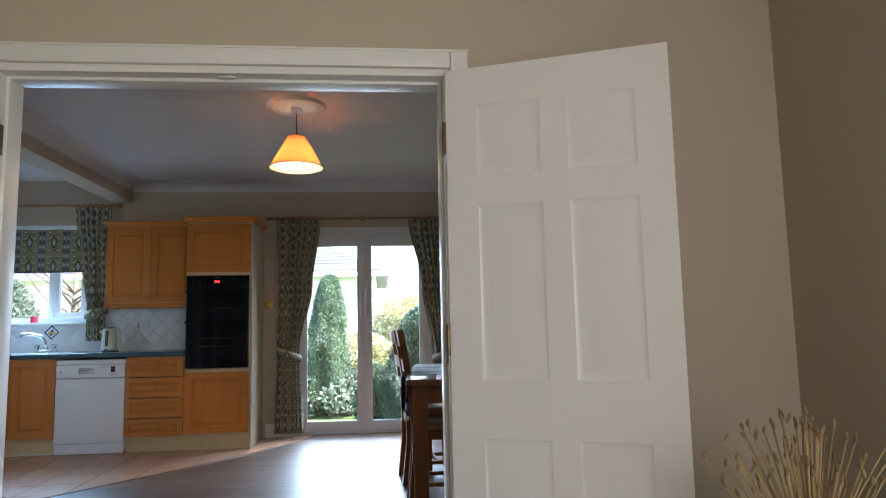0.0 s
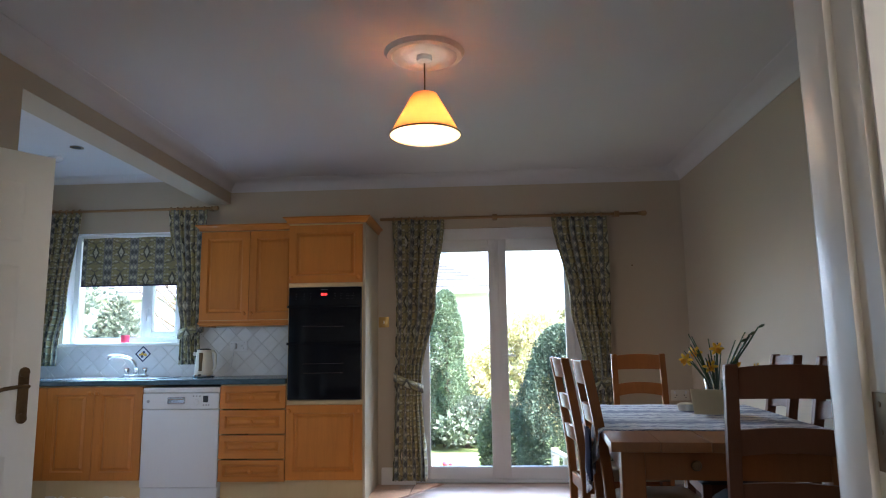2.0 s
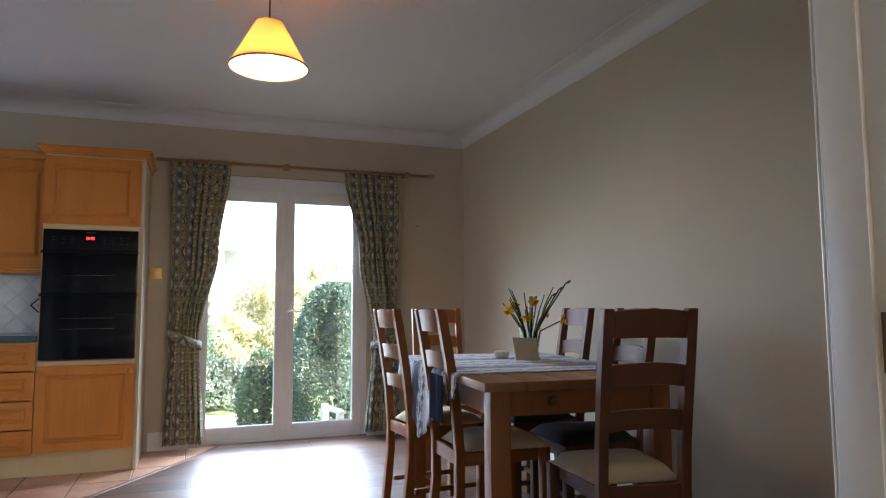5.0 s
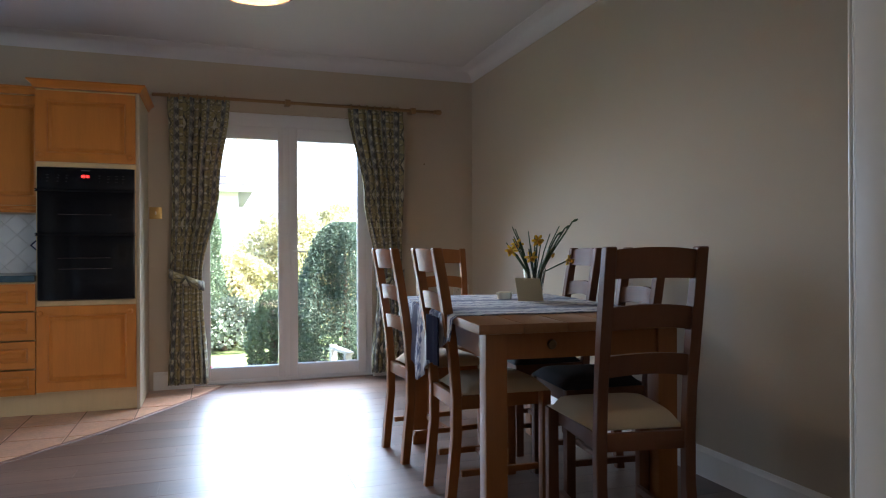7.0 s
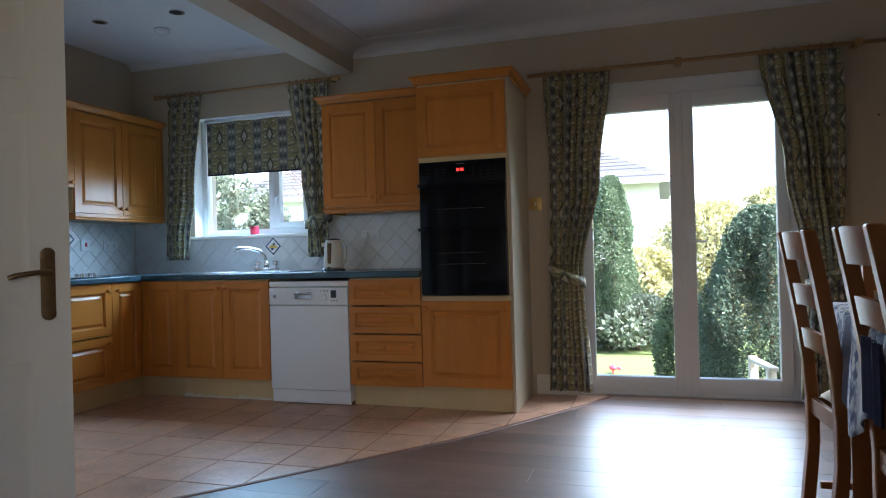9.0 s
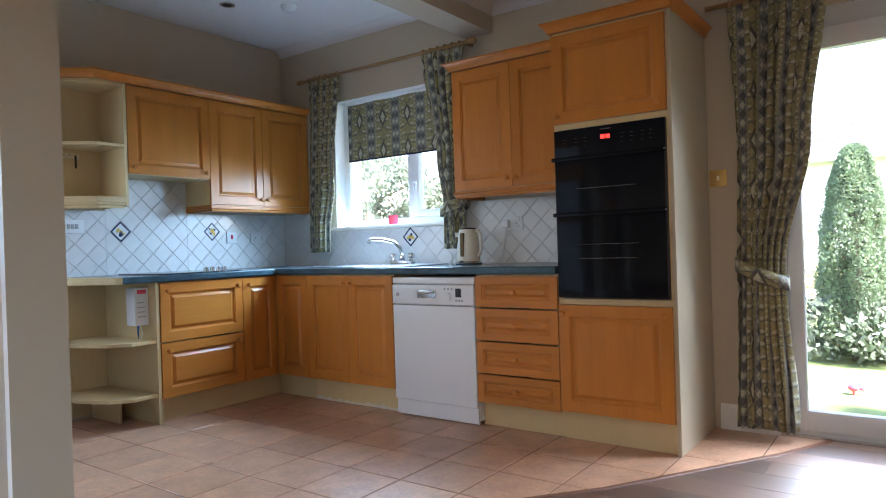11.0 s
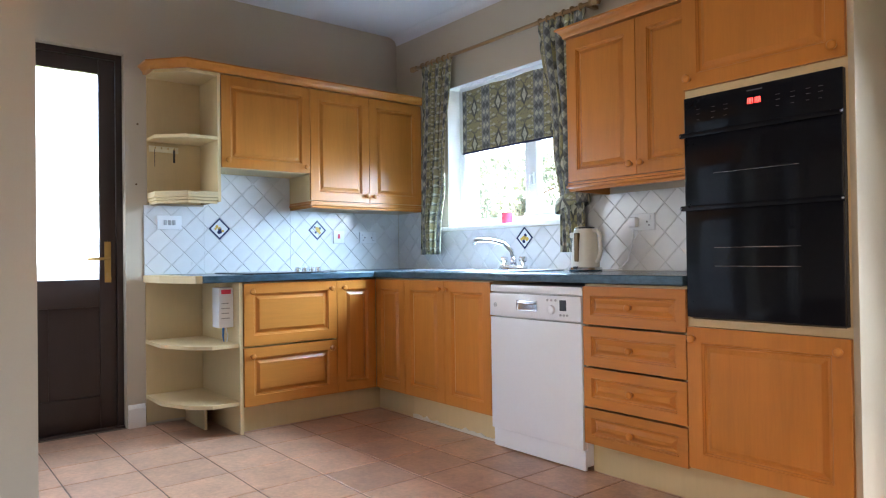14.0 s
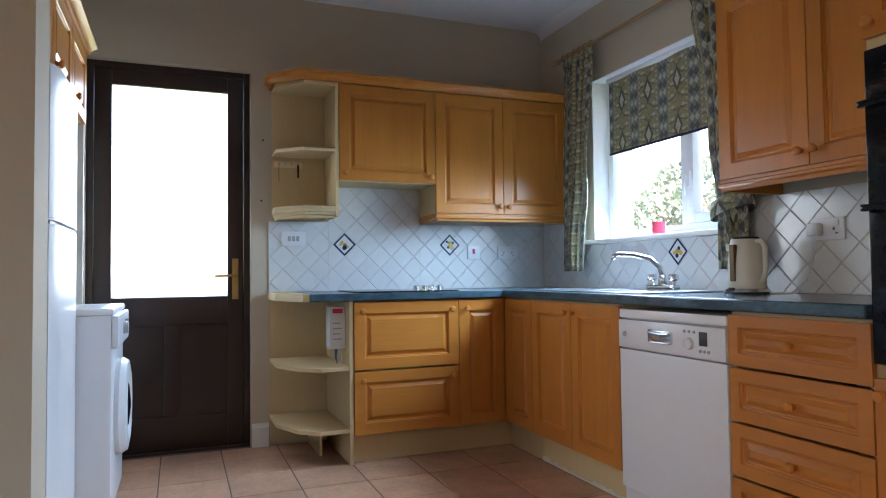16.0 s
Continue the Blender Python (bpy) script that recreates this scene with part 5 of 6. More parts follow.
for j in range(NV):
    for i in range(NS):
        q = [rows_[j][i], rows_[j][i + 1], rows_[j + 1][i + 1], rows_[j + 1][i]]
        f = bm.faces.new([a[0] for a in q])
        f.smooth = True
        for lp, a in zip(f.loops, q):
            lp[uvl].uv = a[1]
me = bpy.data.meshes.new("cloth")
bm.to_mesh(me)
bm.free()
me.materials.append(RUNNER)
o = new("cloth", me)
o.parent = e
o.modifiers.new("thickness", "SOLIDIFY").thickness = 0.002
fold = [(-0.047 + 0.007 * math.sin(i * 1.1), 0.42 + 0.18 * i / 16) for i in range(17)]
solo("folded_napkin", Build().prism(fold + [(x + 0.004, y) for x, y in reversed(fold)], 0.58, 0.775), NAVY, "navy cotton cloth hanging over the table edge", "cloth", at=T)

# vase of daffodils, card, candle dish
ZT = TH + 0.006
e = thing("daffodil_vase", (1.0, 4.62, ZT), 0, "clear glass vase of yellow daffodils with long leaves", "vase")
part(e, "vase", Build().lathe([(0.0, 0), (0.042, 0), (0.045, 0.01), (0.055, 0.10), (0.07, 0.19), (0.067, 0.19), (0.052, 0.10), (0.040, 0.012), (0.0, 0.012)], seg=28), VASE)
rng = random.Random(11)
b = Build()
fl = Build()
tr = Build()
for i in range(16):
    a, sp, h = rng.uniform(0, 6.28), rng.uniform(0.05, 0.2), rng.uniform(0.28, 0.46)
    x, y = math.cos(a) * sp, math.sin(a) * sp * 0.8
    b.tube([(x * 0.12, y * 0.12, 0.02), (x * 0.25, y * 0.25, 0.16), (x * 0.6, y * 0.6, h * 0.72), (x, y, h)], 0.005, 6, 0.003)
for a, sp, h in ((3.5, 0.19, 0.30), (2.8, 0.10, 0.34), (4.0, 0.07, 0.26), (5.9, 0.20, 0.24), (4.6, 0.06, 0.36), (0.3, 0.12, 0.28)):
    x, y = math.cos(a) * sp, math.sin(a) * sp
    b.tube([(x * 0.15, y * 0.15, 0.02), (x * 0.3, y * 0.3, 0.17), (x * 0.75, y * 0.75, h * 0.9), (x, y, h)], 0.005, 6, 0.004)
    m = Matrix.Translation((x, y, h)) @ look((0, 0, 0), (x * 0.8, y * 0.8 - 0.12, -0.06)).to_3x3().to_4x4() @ pose(0, 0, 0, 180)
    for k in range(6):
        fl.ball((0, 0, 0), (1, 1, 1), m @ pose(0, 0, 0, 0, 0, k * 60) @ Matrix.Translation((0.022, 0, 0)) @ Matrix.Diagonal((0.022, 0.011, 0.003, 1)), 1)
    tr.lathe([(0.006, 0), (0.011, 0.012), (0.012, 0.026), (0.017, 0.032), (0.014, 0.031), (0.009, 0.014), (0.0, 0.006)], (0, 0, 0), 12, m)
for k in range(3):
    x = 0.13 + k * 0.05
    b.tube([(0.01, 0, 0.03), (0.04, -0.01, 0.19), (x * 0.8, -0.03, 0.34 + 0.03 * k), (x, -0.05, 0.40 + 0.04 * k)], 0.007, 6, 0.004)
    b.ball((x + 0.015, -0.055, 0.405 + 0.04 * k), (0.022, 0.01, 0.009), pose(0, 0, 0, 0, -25), 1)
part(e, "stems", b, STEM, True)
part(e, "petals", fl, YELLOW, True)
e.scale = (0.85, 0.85, 0.82)
part(e, "trumpets", tr, plain("deep_daffodil_yellow", (0.75, 0.36, 0.02), 0.6), True)
solo("greeting_card", Build().box(-0.085, 0.085, -0.0015, 0.0015, 0, 0.115), PAPER, "blank cream card leaning against the vase", "card", smooth=False, at=pose(0.93, 4.515, ZT, -16, 3, 18))
e = thing("candle_dish", (0.88, 4.72, ZT), 0, "small tealight in a wooden dish", "candle")
part(e, "dish", Build().lathe([(0.0, 0), (0.035, 0), (0.042, 0.03), (0.036, 0.03), (0.030, 0.01), (0, 0.01)], seg=22), CREAM)
part(e, "wax", Build().lathe([(0.033, 0.011), (0.033, 0.035), (0, 0.036)], seg=20), PAPER)

# dried grasses in the living room
e = thing("dried_grass_vase", (1.2, 1.58, 0), 0, "stoneware floor vase of dried grasses with seed heads", "vase")
part(e, "vase", Build().lathe([(0.0, 0), (0.09, 0), (0.13, 0.12), (0.14, 0.25), (0.09, 0.42), (0.06, 0.48), (0.075, 0.52), (0.068, 0.52), (0.05, 0.47), (0, 0.4)], seg=28), POT)
b, s = Build(), Build()
rng = random.Random(3)
for i in range(90):
    a, sp = rng.uniform(0, 6.28), rng.uniform(0.02, 0.2) ** 0.9
    h = rng.uniform(0.68, 0.86) - sp * 0.25
    x, y = math.cos(a) * sp, math.sin(a) * sp
    b.tube([(x * 0.15, y * 0.15, 0.42), (x * 0.5, y * 0.5, h * 0.8), (x, y, h)], 0.0028, 5, 0.002)
    s.ball((x, y, h + 0.006), (0.005, 0.005, 0.010 + rng.random() * 0.01), pose(0, 0, 0, rng.uniform(-30, 30), rng.uniform(-30, 30)), 1)
part(e, "stems", b, STRAW, True)
part(e, "seed_heads", s, SEED, True)

# ---- garden ----
setting("ground", Build().box(-400, 400, NY + 0.301, 800, -0.56, -0.50).box(-400, WX - 0.301, -400, NY + 0.30, -0.56, -0.50).box(EX + 0.301, 400, -400, NY + 0.30, -0.56, -0.50).box(WX - 0.30, EX + 0.30, -400, -3.301, -0.56, -0.50), LAWN, "mown lawn reaching into the distance")
setting("ground_living", Build().box(WX, EX, -3.3, DY0, -0.1, 0.004), CARPET, "beige living room carpet")
e = thing("patio", (0, 0, 0), 0, "grey concrete slab patio outside the doors", "patio", "", "structure")
slab = Build().box(-0.222, 0.222, -0.222, 0.222, -0.04, 0.0, 0.005).mesh("slab", SLAB)
for i in range(14):
    for j in range(2):
        o = new("slab", slab)
        o.parent = e
        o.matrix_basis = pose(-4.4 + i * 0.45, NY + 0.54 + j * 0.45, -0.461 + 0.003 * ((i * 7 + j * 3) % 3))


def foliage(rng, n, size, shape):
    """Many small leaf blades scattered through a shape; shape gives a point and an outward way."""
    vs, fs = [], []
    for _ in range(n):
        p, out = shape(rng)
        d = Vector((rng.gauss(0, 1), rng.gauss(0, 1), rng.gauss(0, 1) + 0.4)).normalized()
        d = (d + out * 0.8).normalized()
        a = d.orthogonal().normalized()
        a = (a * math.cos(rng.random() * 6) + d.cross(a) * math.sin(rng.random() * 6)).normalized()
        s = size * rng.uniform(0.6, 1.3)
        k = len(vs)
        vs += [p, p + d * s * 0.5 + a * s * 0.28, p + d * s, p + d * s * 0.5 - a * s * 0.28]
        fs.append((k, k + 1, k + 2, k + 3))
    me = bpy.data.meshes.new("foliage")
    me.from_pydata(vs, [], fs)
    return me


def shrub(name, loc, rx, ry, h, mat, n, size, label, pointed=0.0, seed=1, category="shrub", lumps=0.2):
    e = thing(name, loc, 0, label, category)
    rng = random.Random(seed)
    off = Vector((seed * 3.1, seed * 1.7, 0))

    def shape(r):
        u = r.random()
        a = r.random() * 6.28318
        prof = (1 - u) ** (0.55 + pointed * 0.35) * min(1, 0.55 + u * 4) if pointed else math.sqrt(max(0.04, 1 - ((u - 0.33) / 0.69) ** 2))
        out = Vector((math.cos(a), math.sin(a), 0.4))
        k = prof * (1 + lumps * 2 * noise.noise(Vector((math.cos(a) * 2, math.sin(a) * 2, u * h * 1.8)) + off)) * r.uniform(0.62, 1.0) ** 0.6 * r.uniform(0.96, 1.05)
        return Vector((math.cos(a) * rx * k, math.sin(a) * ry * k, 0.06 + u * h)), out

    me = foliage(rng, n, size, shape)
    me.materials.append(mat)
    f = new("foliage", me)
    f.parent = e
    tagged(f, kind="stuff")
    b = Build().tube([(0, 0, -0.12), (0.02, 0, h * 0.4), (0, 0.02, h * 0.85)], 0.06, 8, 0.015)
    for i in range(9):
        a = i * 2.4
        z = h * (0.12 + 0.08 * i)
        b.tube([(0, 0, z), (math.cos(a) * rx * 0.35, math.sin(a) * ry * 0.35, z + h * 0.07), (math.cos(a) * rx * 0.6, math.sin(a) * ry * 0.6, z + h * 0.12)], 0.02, 6, 0.006)
    part(e, "trunk", b, BARK, True)
    return e


shrub("cypress_tree", (-0.75, 12.6, -0.5), 0.46, 0.46, 2.5, LEAF_MD, 45000, 0.040, "slim green cypress tree on the lawn", -0.55, 2, "tree")
shrub("round_conifer", (0.82, 8.85, -0.5), 0.56, 0.5, 1.78, LEAF_DK, 70000, 0.030, "dense rounded dark green conifer bush", 0, 3)
shrub("low_conifer", (0.10, 9.6, -0.5), 0.25, 0.25, 1.0, LEAF_MD, 8000, 0.045, "low green conifer beside the bush", 0, 7)
shrub("golden_hedge", (-0.35, 13.4, -0.5), 0.75, 0.6, 1.4, LEAF_YL, 15000, 0.075, "golden-leaved hedge shrub at the lawn edge", 0, 4, lumps=0.6)
shrub("golden_hedge", (0.75, 14.4, -0.5), 0.85, 0.8, 2.15, LEAF_YL, 16000, 0.08, "golden-leaved hedge shrub at the lawn edge", 0, 11, lumps=0.6)
shrub("golden_hedge", (2.1, 14.6, -0.5), 1.2, 0.9, 2.35, LEAF_YL, 18000, 0.085, "golden-leaved hedge shrub at the lawn edge", 0, 5, lumps=0.55)
shrub("grey_shrub", (-0.4, 12.5, -0.5), 0.9, 0.4, 0.7, LEAF_BL, 4500, 0.09, "low grey-green border shrub", 0, 6, lumps=0.55)
shrub("golden_hedge", (-3.6, 14.0, -0.5), 2.0, 0.9, 2.2, LEAF_YL, 22000, 0.085, "golden-leaved hedge shrub at the lawn edge", 0, 8, lumps=0.55)
shrub("grey_conifer", (-5.3, 10.6, -0.5), 0.85, 0.8, 2.3, LEAF_BL, 14000, 0.075, "blue-grey conifer near the kitchen window", 0.25, 9)
shrub("grey_conifer", (-7.3, 11.2, -0.5), 1.8, 1.0, 2.9, LEAF_BL, 20000, 0.085, "blue-grey conifer near the kitchen window", 0, 12, lumps=0.55)
e = thing("bare_tree", (-6.6, 15.5, -0.5), 0, "bare-branched tree in the garden", "tree")
b = Build().tube([(0, 0, 0), (0.05, 0, 1.0), (0.0, 0.1, 2.0), (0.1, 0, 3.4)], 0.09, 8, 0.03)
rng = random.Random(8)
for i in range(26):
    a, z, L = rng.random() * 6.28, rng.uniform(0.8, 3.2), rng.uniform(0.6, 1.6)
    p1 = Vector((math.cos(a) * L * 0.5, math.sin(a) * L * 0.5, z + L * 0.35))
    p2 = Vector((math.cos(a + 0.3) * L, math.sin(a + 0.3) * L, z + L * 0.9))
    b.tube([(0.03, 0.02, z), p1, p2], 0.03, 6, 0.006)
    for k in range(3):
        c = a + rng.uniform(-1, 1)
        b.tube([p1.lerp(p2, k / 3), p1.lerp(p2, k / 3) + Vector((math.cos(c) * 0.3, math.sin(c) * 0.3, 0.35))], 0.01, 5, 0.003)
part(e, "trunk", b, BARK, True)

# neighbour's bungalow with slated roof
e = thing("neighbour_house", (-6.45, 20, -0.4), 0, "white rendered bungalow with a grey slate roof", "house")
part(e, "wall", Build().box(-6.5, 6.5, 0, 7, 0, 3.3), RENDER_W, False)
b = Build()
N_COURSE = 16
for k in range(N_COURSE):
    u0, u1 = k / N_COURSE, (k + 1) / N_COURSE
    lo = [(-6.9 + 3.6 * u0, -0.45 + 3.9 * u0), (6.9 - 3.6 * u0, -0.45 + 3.9 * u0), (6.9 - 3.6 * u0, 7.45 - 3.9 * u0), (-6.9 + 3.6 * u0, 7.45 - 3.9 * u0)]
    hi = [(-6.9 + 3.6 * u1, -0.45 + 3.9 * u1), (6.9 - 3.6 * u1, -0.45 + 3.9 * u1), (6.9 - 3.6 * u1, 7.45 - 3.9 * u1), (-6.9 + 3.6 * u1, 7.45 - 3.9 * u1)]
    z0, z1 = 3.05 + 1.95 * u0, 3.05 + 1.95 * u1
    rings = [[b.bm.verts.new((x, y, z)) for x, y in ring] for ring, z in ((lo, z0), (lo, z0 + 0.025), (hi, z1))]
    if k == 0:
        b.bm.faces.new(rings[0][::-1])
    for p, q in zip(rings, rings[1:]):
        for i in range(4):
            b.bm.faces.new((p[i], p[(i + 1) % 4], q[(i + 1) % 4], q[i]))
part(e, "roof", b, SLATE, False)
part(e, "gutter", Build().tube([(-6.9, -0.5, 3.02), (6.9, -0.5, 3.02)], 0.06, 8), WHITE, True)
for x in (-3.5, 2.5):
    part(e, "window", Build().box(x, x + 1.3, -0.03, -0.002, 0.9, 2.1).box(x - 0.05, x + 1.35, -0.06, -0.031, 0.84, 0.9), PVC, False)
setting("backdrop_wall", Build().box(-60, 60, 40, 40.3, -0.5, 1.8), RENDER_W, "distant garden wall")

# garden bench
e = thing("garden_bench", (1.15, 8.05, -0.5), 10, "weathered white slatted garden bench", "bench")
bw = plain("weathered_white_wood", (0.66, 0.62, 0.52), 0.7, vary=0.12)
for x in (-0.55, 0.55):
    part(e, "leg", Build().box(x - 0.03, x + 0.03, -0.22, -0.16, 0, 0.58, 0.005).box(x - 0.03, x + 0.03, 0.18, 0.24, 0, 0.62, 0.005), bw)
    part(e, "arm", Build().box(x - 0.035, x + 0.035, -0.26, 0.22, 0.58, 0.61, 0.008), bw)
for i in range(4):
    part(e, "slat", Build().box(-0.58, 0.58, -0.22 + i * 0.11, -0.13 + i * 0.11, 0.38, 0.40, 0.004), bw)
solo("red_flowers", Build().ball((0, 0, 0.03), (0.05, 0.05, 0.035), None, 2).ball((0.07, 0.02, 0.02), (0.03, 0.03, 0.025), None, 1).tube([(0, 0, -0.05), (0, 0, 0.02)], 0.012, 6), PINK, "small red flowers in the lawn", "flowers", at=pose(-0.65, 10.6, -0.46))
setting("backdrop_side_wall", Build().box(-5.9, -5.7, 2, 7, -0.5, 0.96), SLATE, "low garden wall outside the back door")

# holes and old screw plugs in the walls
for x, y, z, r in ((1.17, NY, 1.78, 0), (WX, 5.14, 1.80, 1), (WX, 5.13, 1.44, 1)):
    solo("wall_plug", Build().lathe([(0.006, 0), (0.006, 0.006), (0.003, 0.008)], seg=8), BRONZE, "old bronze screw plug in the cream wall", "screw", at=pose(x, y, z, 90, 0, 90 if r else 0))


# ---- laid pieces ----
def clip_poly(poly, inside, cut):
    out = []
    for i, p in enumerate(poly):
        q = poly[i - 1]
        if inside(p) != inside(q):
            out.append(cut(q, p))
        if inside(p):
            out.append(p)
    return out


def clip_line(poly, nx, ny, d):
    """Keeps nx*x + ny*y <= d."""
    f = lambda p: nx * p[0] + ny * p[1] - d

    def cut(a, c):
        k = f(a) / (f(a) - f(c))
        return (a[0] + (c[0] - a[0]) * k, a[1] + (c[1] - a[1]) * k)
    return clip_poly(poly, lambda p: f(p) <= 0, cut) if poly else poly


def clip_rect(poly, x0, x1, y0, y1):
    for nx, ny, d in ((1, 0, x1), (-1, 0, -x0), (0, 1, y1), (0, -1, -y0)):
        poly = clip_line(poly, nx, ny, d)
    return poly


def poly_area(p):
    return abs(sum(p[i - 1][0] * p[i][1] - p[i][0] * p[i - 1][1] for i in range(len(p)))) / 2


def piece_mesh(name, poly, z0, z1, mat, bevel=0.002):
    cx, cy = sum(p[0] for p in poly) / len(poly), sum(p[1] for p in poly) / len(poly)
    b = Build()
    lo = [b.bm.verts.new((x, y, z0)) for x, y in poly]
    mid = [b.bm.verts.new((x, y, z1 - bevel)) for x, y in poly]
    k = 1 - bevel * 2.2 / max(0.02, math.sqrt(poly_area(poly)))
    hi = [b.bm.verts.new((cx + (x - cx) * k, cy + (y - cy) * k, z1)) for x, y in poly]
    for a, c in ((lo, mid), (mid, hi)):
        for i in range(len(poly)):
            j = (i + 1) % len(poly)
            b.bm.faces.new((a[i], a[j], c[j], c[i]))
    b.bm.faces.new(hi), b.bm.faces.new(lo[::-1])
    return b.mesh(name, mat)


# diagonal boundary between tiles and planks
BOUND = [(-2.60, 4.16), (-1.93, 4.93), (-1.15, 5.88), (-0.62, 6.72), (-0.45, 7.06)]
LINES = []
for (ax, ay), (cx, cy) in zip(BOUND, BOUND[1:]):
    nx, ny = cy - ay, -(cx - ax)
    LINES.append((nx, ny, nx * ax + ny * ay, ay, cy))
kfloor = thing("floor_kitchen", (0, 0, 0), 0, "terracotta ceramic floor tiles", "floor", "", "structure")
part(kfloor, "grout_bed", Build().box(WX - 0.1, PX - PW, 3.5, NY, -0.1, -0.002).box(PX - PW, EX, DY1 - 0.15, NY, -0.1, -0.002).box(-3.3, PX - PW, DY1, 3.5, -0.1, -0.002), GROUT, False)


def cut_at_bound(poly, keep):
    """keep -1: the tiled side, 1: the planked side, by the segment nearest to the piece."""
    my = sum(p[1] for p in poly) / len(poly)
    best = min(LINES, key=lambda L: 0 if L[3] <= my <= L[4] else min(abs(my - L[3]), abs(my - L[4])))
    nx, ny, d = best[:3]
    s = math.hypot(nx, ny) * 0.012
    return clip_line(poly, nx, ny, d - s) if keep < 0 else clip_line(poly, -nx, -ny, -d - s)


P, G = 0.314, 0.003
for i in range(-1, 15):
    for j in range(-5, 8):
        x0, y0 = -4.46 + i * P, 4.902 + j * P
        poly = clip_rect([(x0 + G, y0 + G), (x0 + P - G, y0 + G), (x0 + P - G, y0 + P - G), (x0 + G, y0 + P - G)], WX, EX, 3.62, NY)
        if not poly:
            continue
        if y0 + P > 4.16:
            poly = cut_at_bound(poly, -1)
        else:
            poly = clip_rect(poly, WX, PX - PW, 3.62, NY)
        if y0 < PY and poly:
            poly = clip_rect(poly, WX, PX - PW if y0 + P < PY else PX, 3.62, NY)
        if len(poly) < 3 or poly_area(poly) < 0.0006:
            continue
        o = new("tile", piece_mesh("tile", poly, -0.01, 0.0005 * ((i * 5 + j * 3) % 3), TERRA))
        o.parent = kfloor
dfloor = thing("floor_dining", (0, 0, 0), 0, "dark walnut laminate floor planks", "floor", "", "structure")
PWD, PLN = 0.19, 1.25
for j in range(26):
    y0 = 2.21 + j * PWD
    for i in range(-1, 5):
        x0 = -2.6 + i * PLN + (j * 0.43) % PLN
        poly = clip_rect([(x0 + 0.0008, y0 + 0.0008), (x0 + PLN - 0.0008, y0 + 0.0008), (x0 + PLN - 0.0008, y0 + PWD - 0.0008), (x0 + 0.0008, y0 + PWD - 0.0008)], PX - 0.2, EX, DY0, NY)
        if poly and y0 + PWD > 4.16:
            poly = cut_at_bound(poly, 1)
        if len(poly) < 3 or poly_area(poly) < 0.0006:
            continue
        o = new("plank", piece_mesh("plank", poly, -0.01, 0.0008, PLANK, 0.0004))
        o.parent = dfloor
b = Build().sweep([(-0.014, 0), (-0.010, 0.004), (0.010, 0.004), (0.014, 0)], [(x, y, 0.001) for x, y in BOUND])
setting("trim_floor_strip", b, DARKOAK, "dark wooden strip between tiles and planks", "auto")


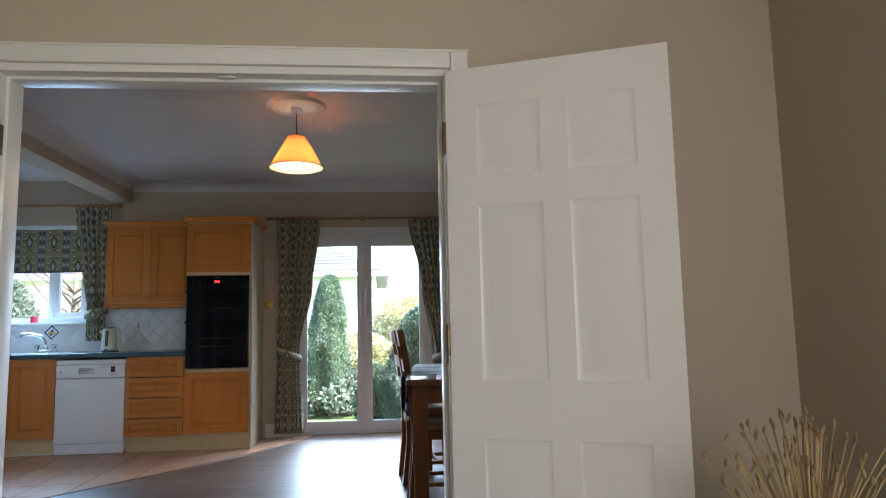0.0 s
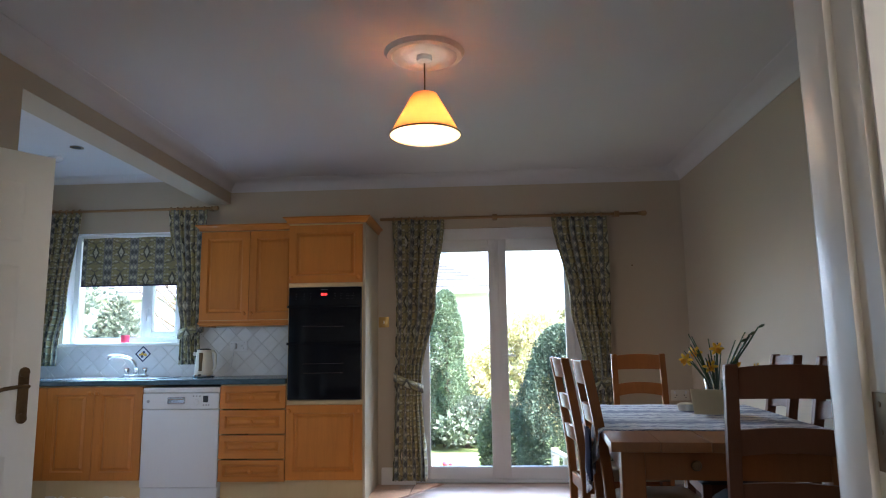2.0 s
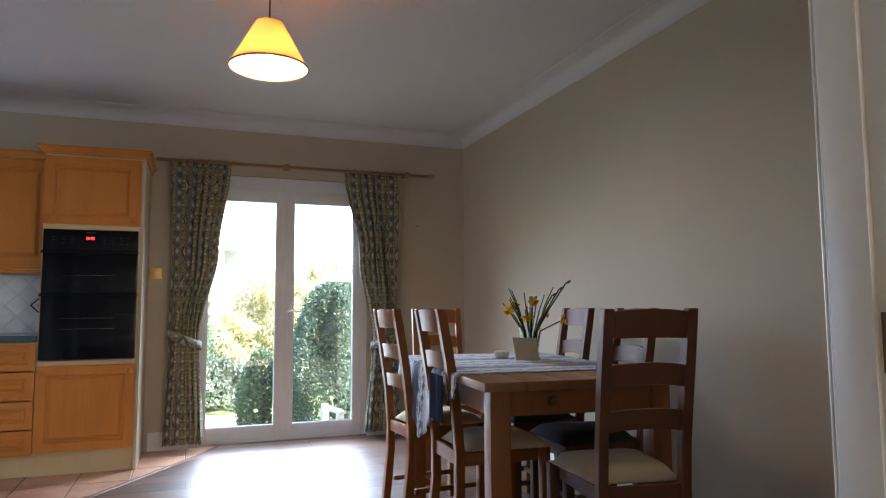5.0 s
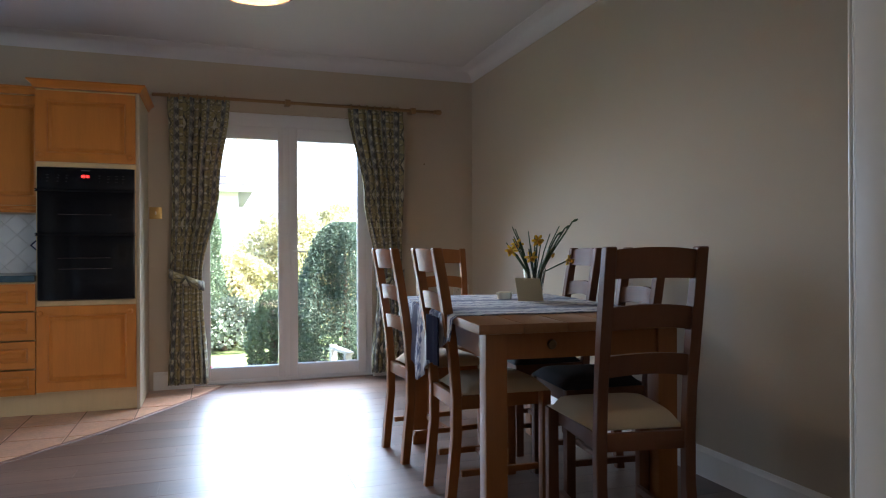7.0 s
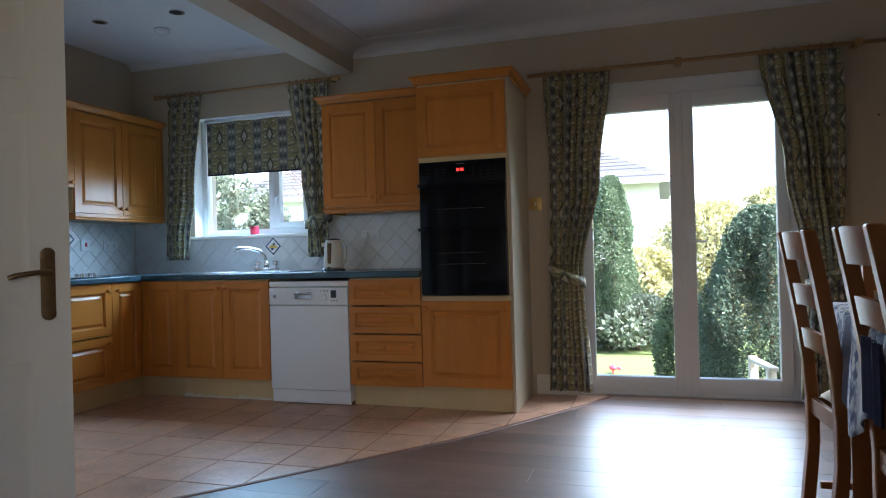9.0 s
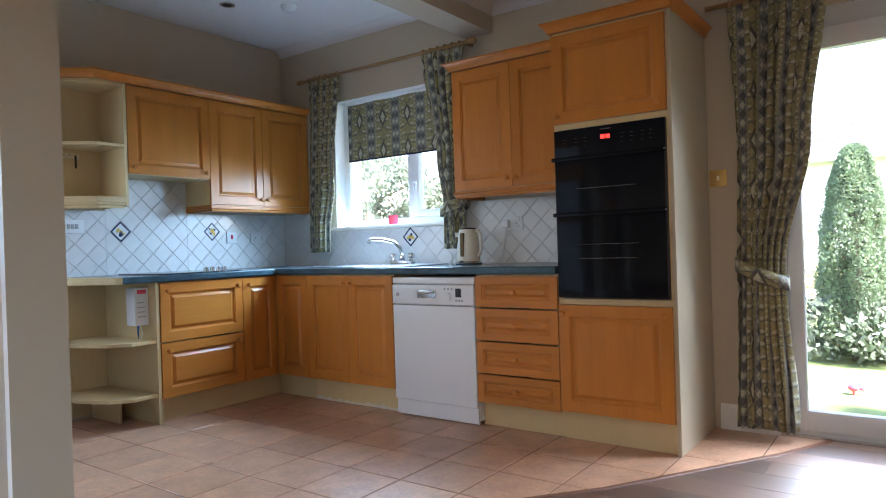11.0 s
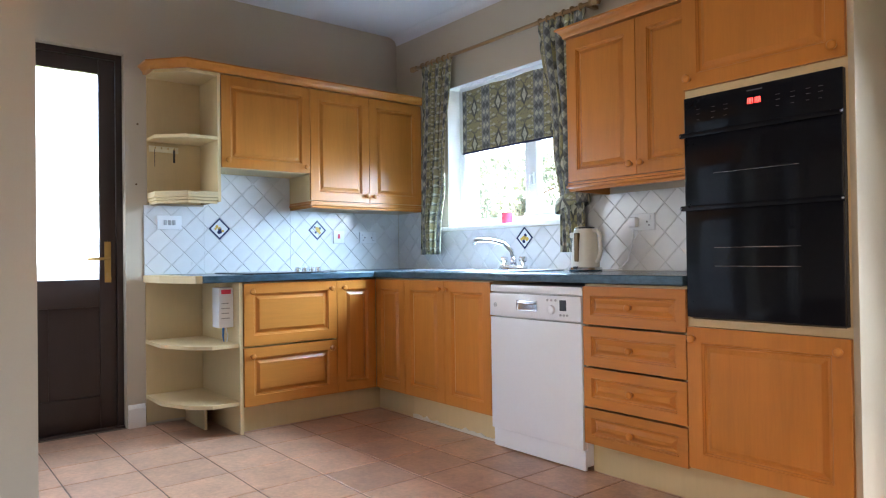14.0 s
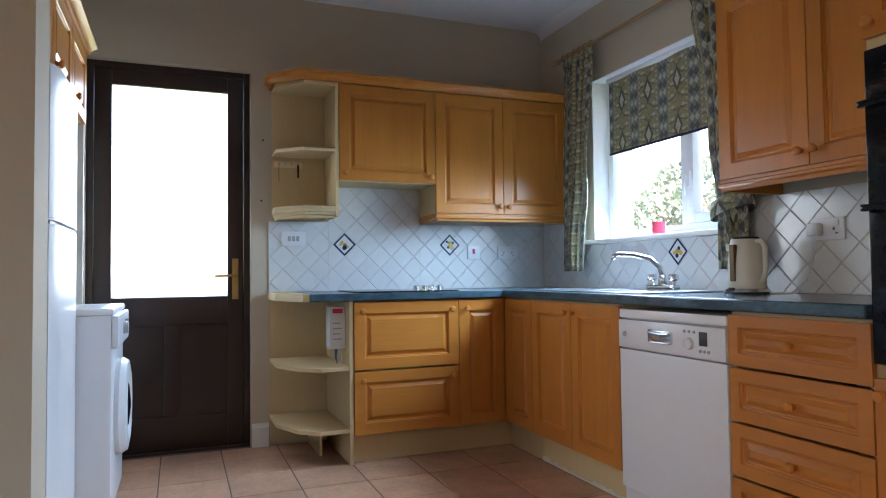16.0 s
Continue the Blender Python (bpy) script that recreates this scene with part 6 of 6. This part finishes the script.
# diamond wall tiles
def splash(name, to_wall, rects, u_phase, v_phase, decor):
    e = thing(name, (0, 0, 0), 0, "white glazed diamond wall tiles with a few painted ones", "wall tiles", "", "structure")
    e.matrix_basis = to_wall
    D = 0.150
    h = D / 2 - 0.0022
    full = None
    for (u0, u1, v0, v1) in rects:
        part(e, "grout", Build().box(u0, u1, -0.005, -0.0005, v0, v1), WGROUT, False)
        for k in range(int((v1 - v0) / (D / 2)) + 4):
            v = v_phase + math.floor((v0 - v_phase) / (D / 2)) * D / 2 + k * D / 2
            odd = round((v - v_phase) / (D / 2)) % 2
            i0 = math.floor((u0 - u_phase) / D) - 1
            for i in range(int((u1 - u0) / D) + 4):
                u = u_phase + (i0 + i) * D + (D / 2 if odd else 0)
                poly = clip_rect([(u - h, v), (u, v - h), (u + h, v), (u, v + h)], u0, u1, v0, v1)
                if len(poly) < 3 or poly_area(poly) < 0.0002:
                    continue
                M = pose(0, 0, 0, 90)
                whole = poly_area(poly) > 2 * h * h * 0.999
                if whole:
                    if full is None:
                        full = piece_mesh("tile", [(-h, 0), (0, -h), (h, 0), (0, h)], 0.001, 0.0095, WTILE, 0.0018)
                    o = new("tile", full)
                    o.matrix_basis = pose(u, 0, v) @ M
                else:
                    o = new("tile", piece_mesh("tile", poly, 0.001, 0.0095, WTILE, 0.0018))
                    o.matrix_basis = M
                o.parent = e
    for u, v in decor:
        b = Build()
        for s0, s1 in ((h * 0.97, h * 0.78),):
            q = [(-1, 0), (0, -1), (1, 0), (0, 1)]
            for a in range(4):
                p0, p1 = q[a], q[(a + 1) % 4]
                b.prism([(p0[0] * s0, p0[1] * s0), (p1[0] * s0, p1[1] * s0), (p1[0] * s1, p1[1] * s1), (p0[0] * s1, p0[1] * s1)], 0.0098, 0.0106)
        part(e, "painted_border", b, NAVYG, False, pose(u, 0, v) @ pose(0, 0, 0, 90))
        b, c = Build(), Build()
        rng = random.Random(int(u * 100))
        for k in range(9):
            a, r = rng.random() * 6.28, rng.random() * h * 0.42
            (b if k % 3 else c).lathe([(0.008 + rng.random() * 0.006, 0.0), (0.006, 0.0009)], (math.cos(a) * r, math.sin(a) * r, 0.0098), 8)
        part(e, "painted_flowers", b, YELLOWG, False, pose(u, 0, v) @ pose(0, 0, 0, 90))
        part(e, "painted_leaves", c, NAVYG, False, pose(u, 0, v) @ pose(0, 0, 0, 90))


splash("tiles_west", Matrix.Translation((WX, 0, 0)) @ pose(0, 0, 0, 0, 0, 90), [(5.17, 5.527, 0.898, 1.318), (5.527, 6.12, 0.898, 1.535), (6.12, 7.03, 0.898, 1.312)], 5.627, 1.182, [(5.627, 1.182), (6.327, 1.182)])
splash("tiles_north", Matrix.Translation((0, NY, 0)), [(WX + 0.01, KL - 0.09, 0.898, 1.312), (KL - 0.09, KR + 0.04, 0.898, KB - 0.03), (KR + 0.04, -1.602, 0.898, 1.312)], -3.05, 1.093, [(-3.05, 1.093), (-1.70, 1.093)])
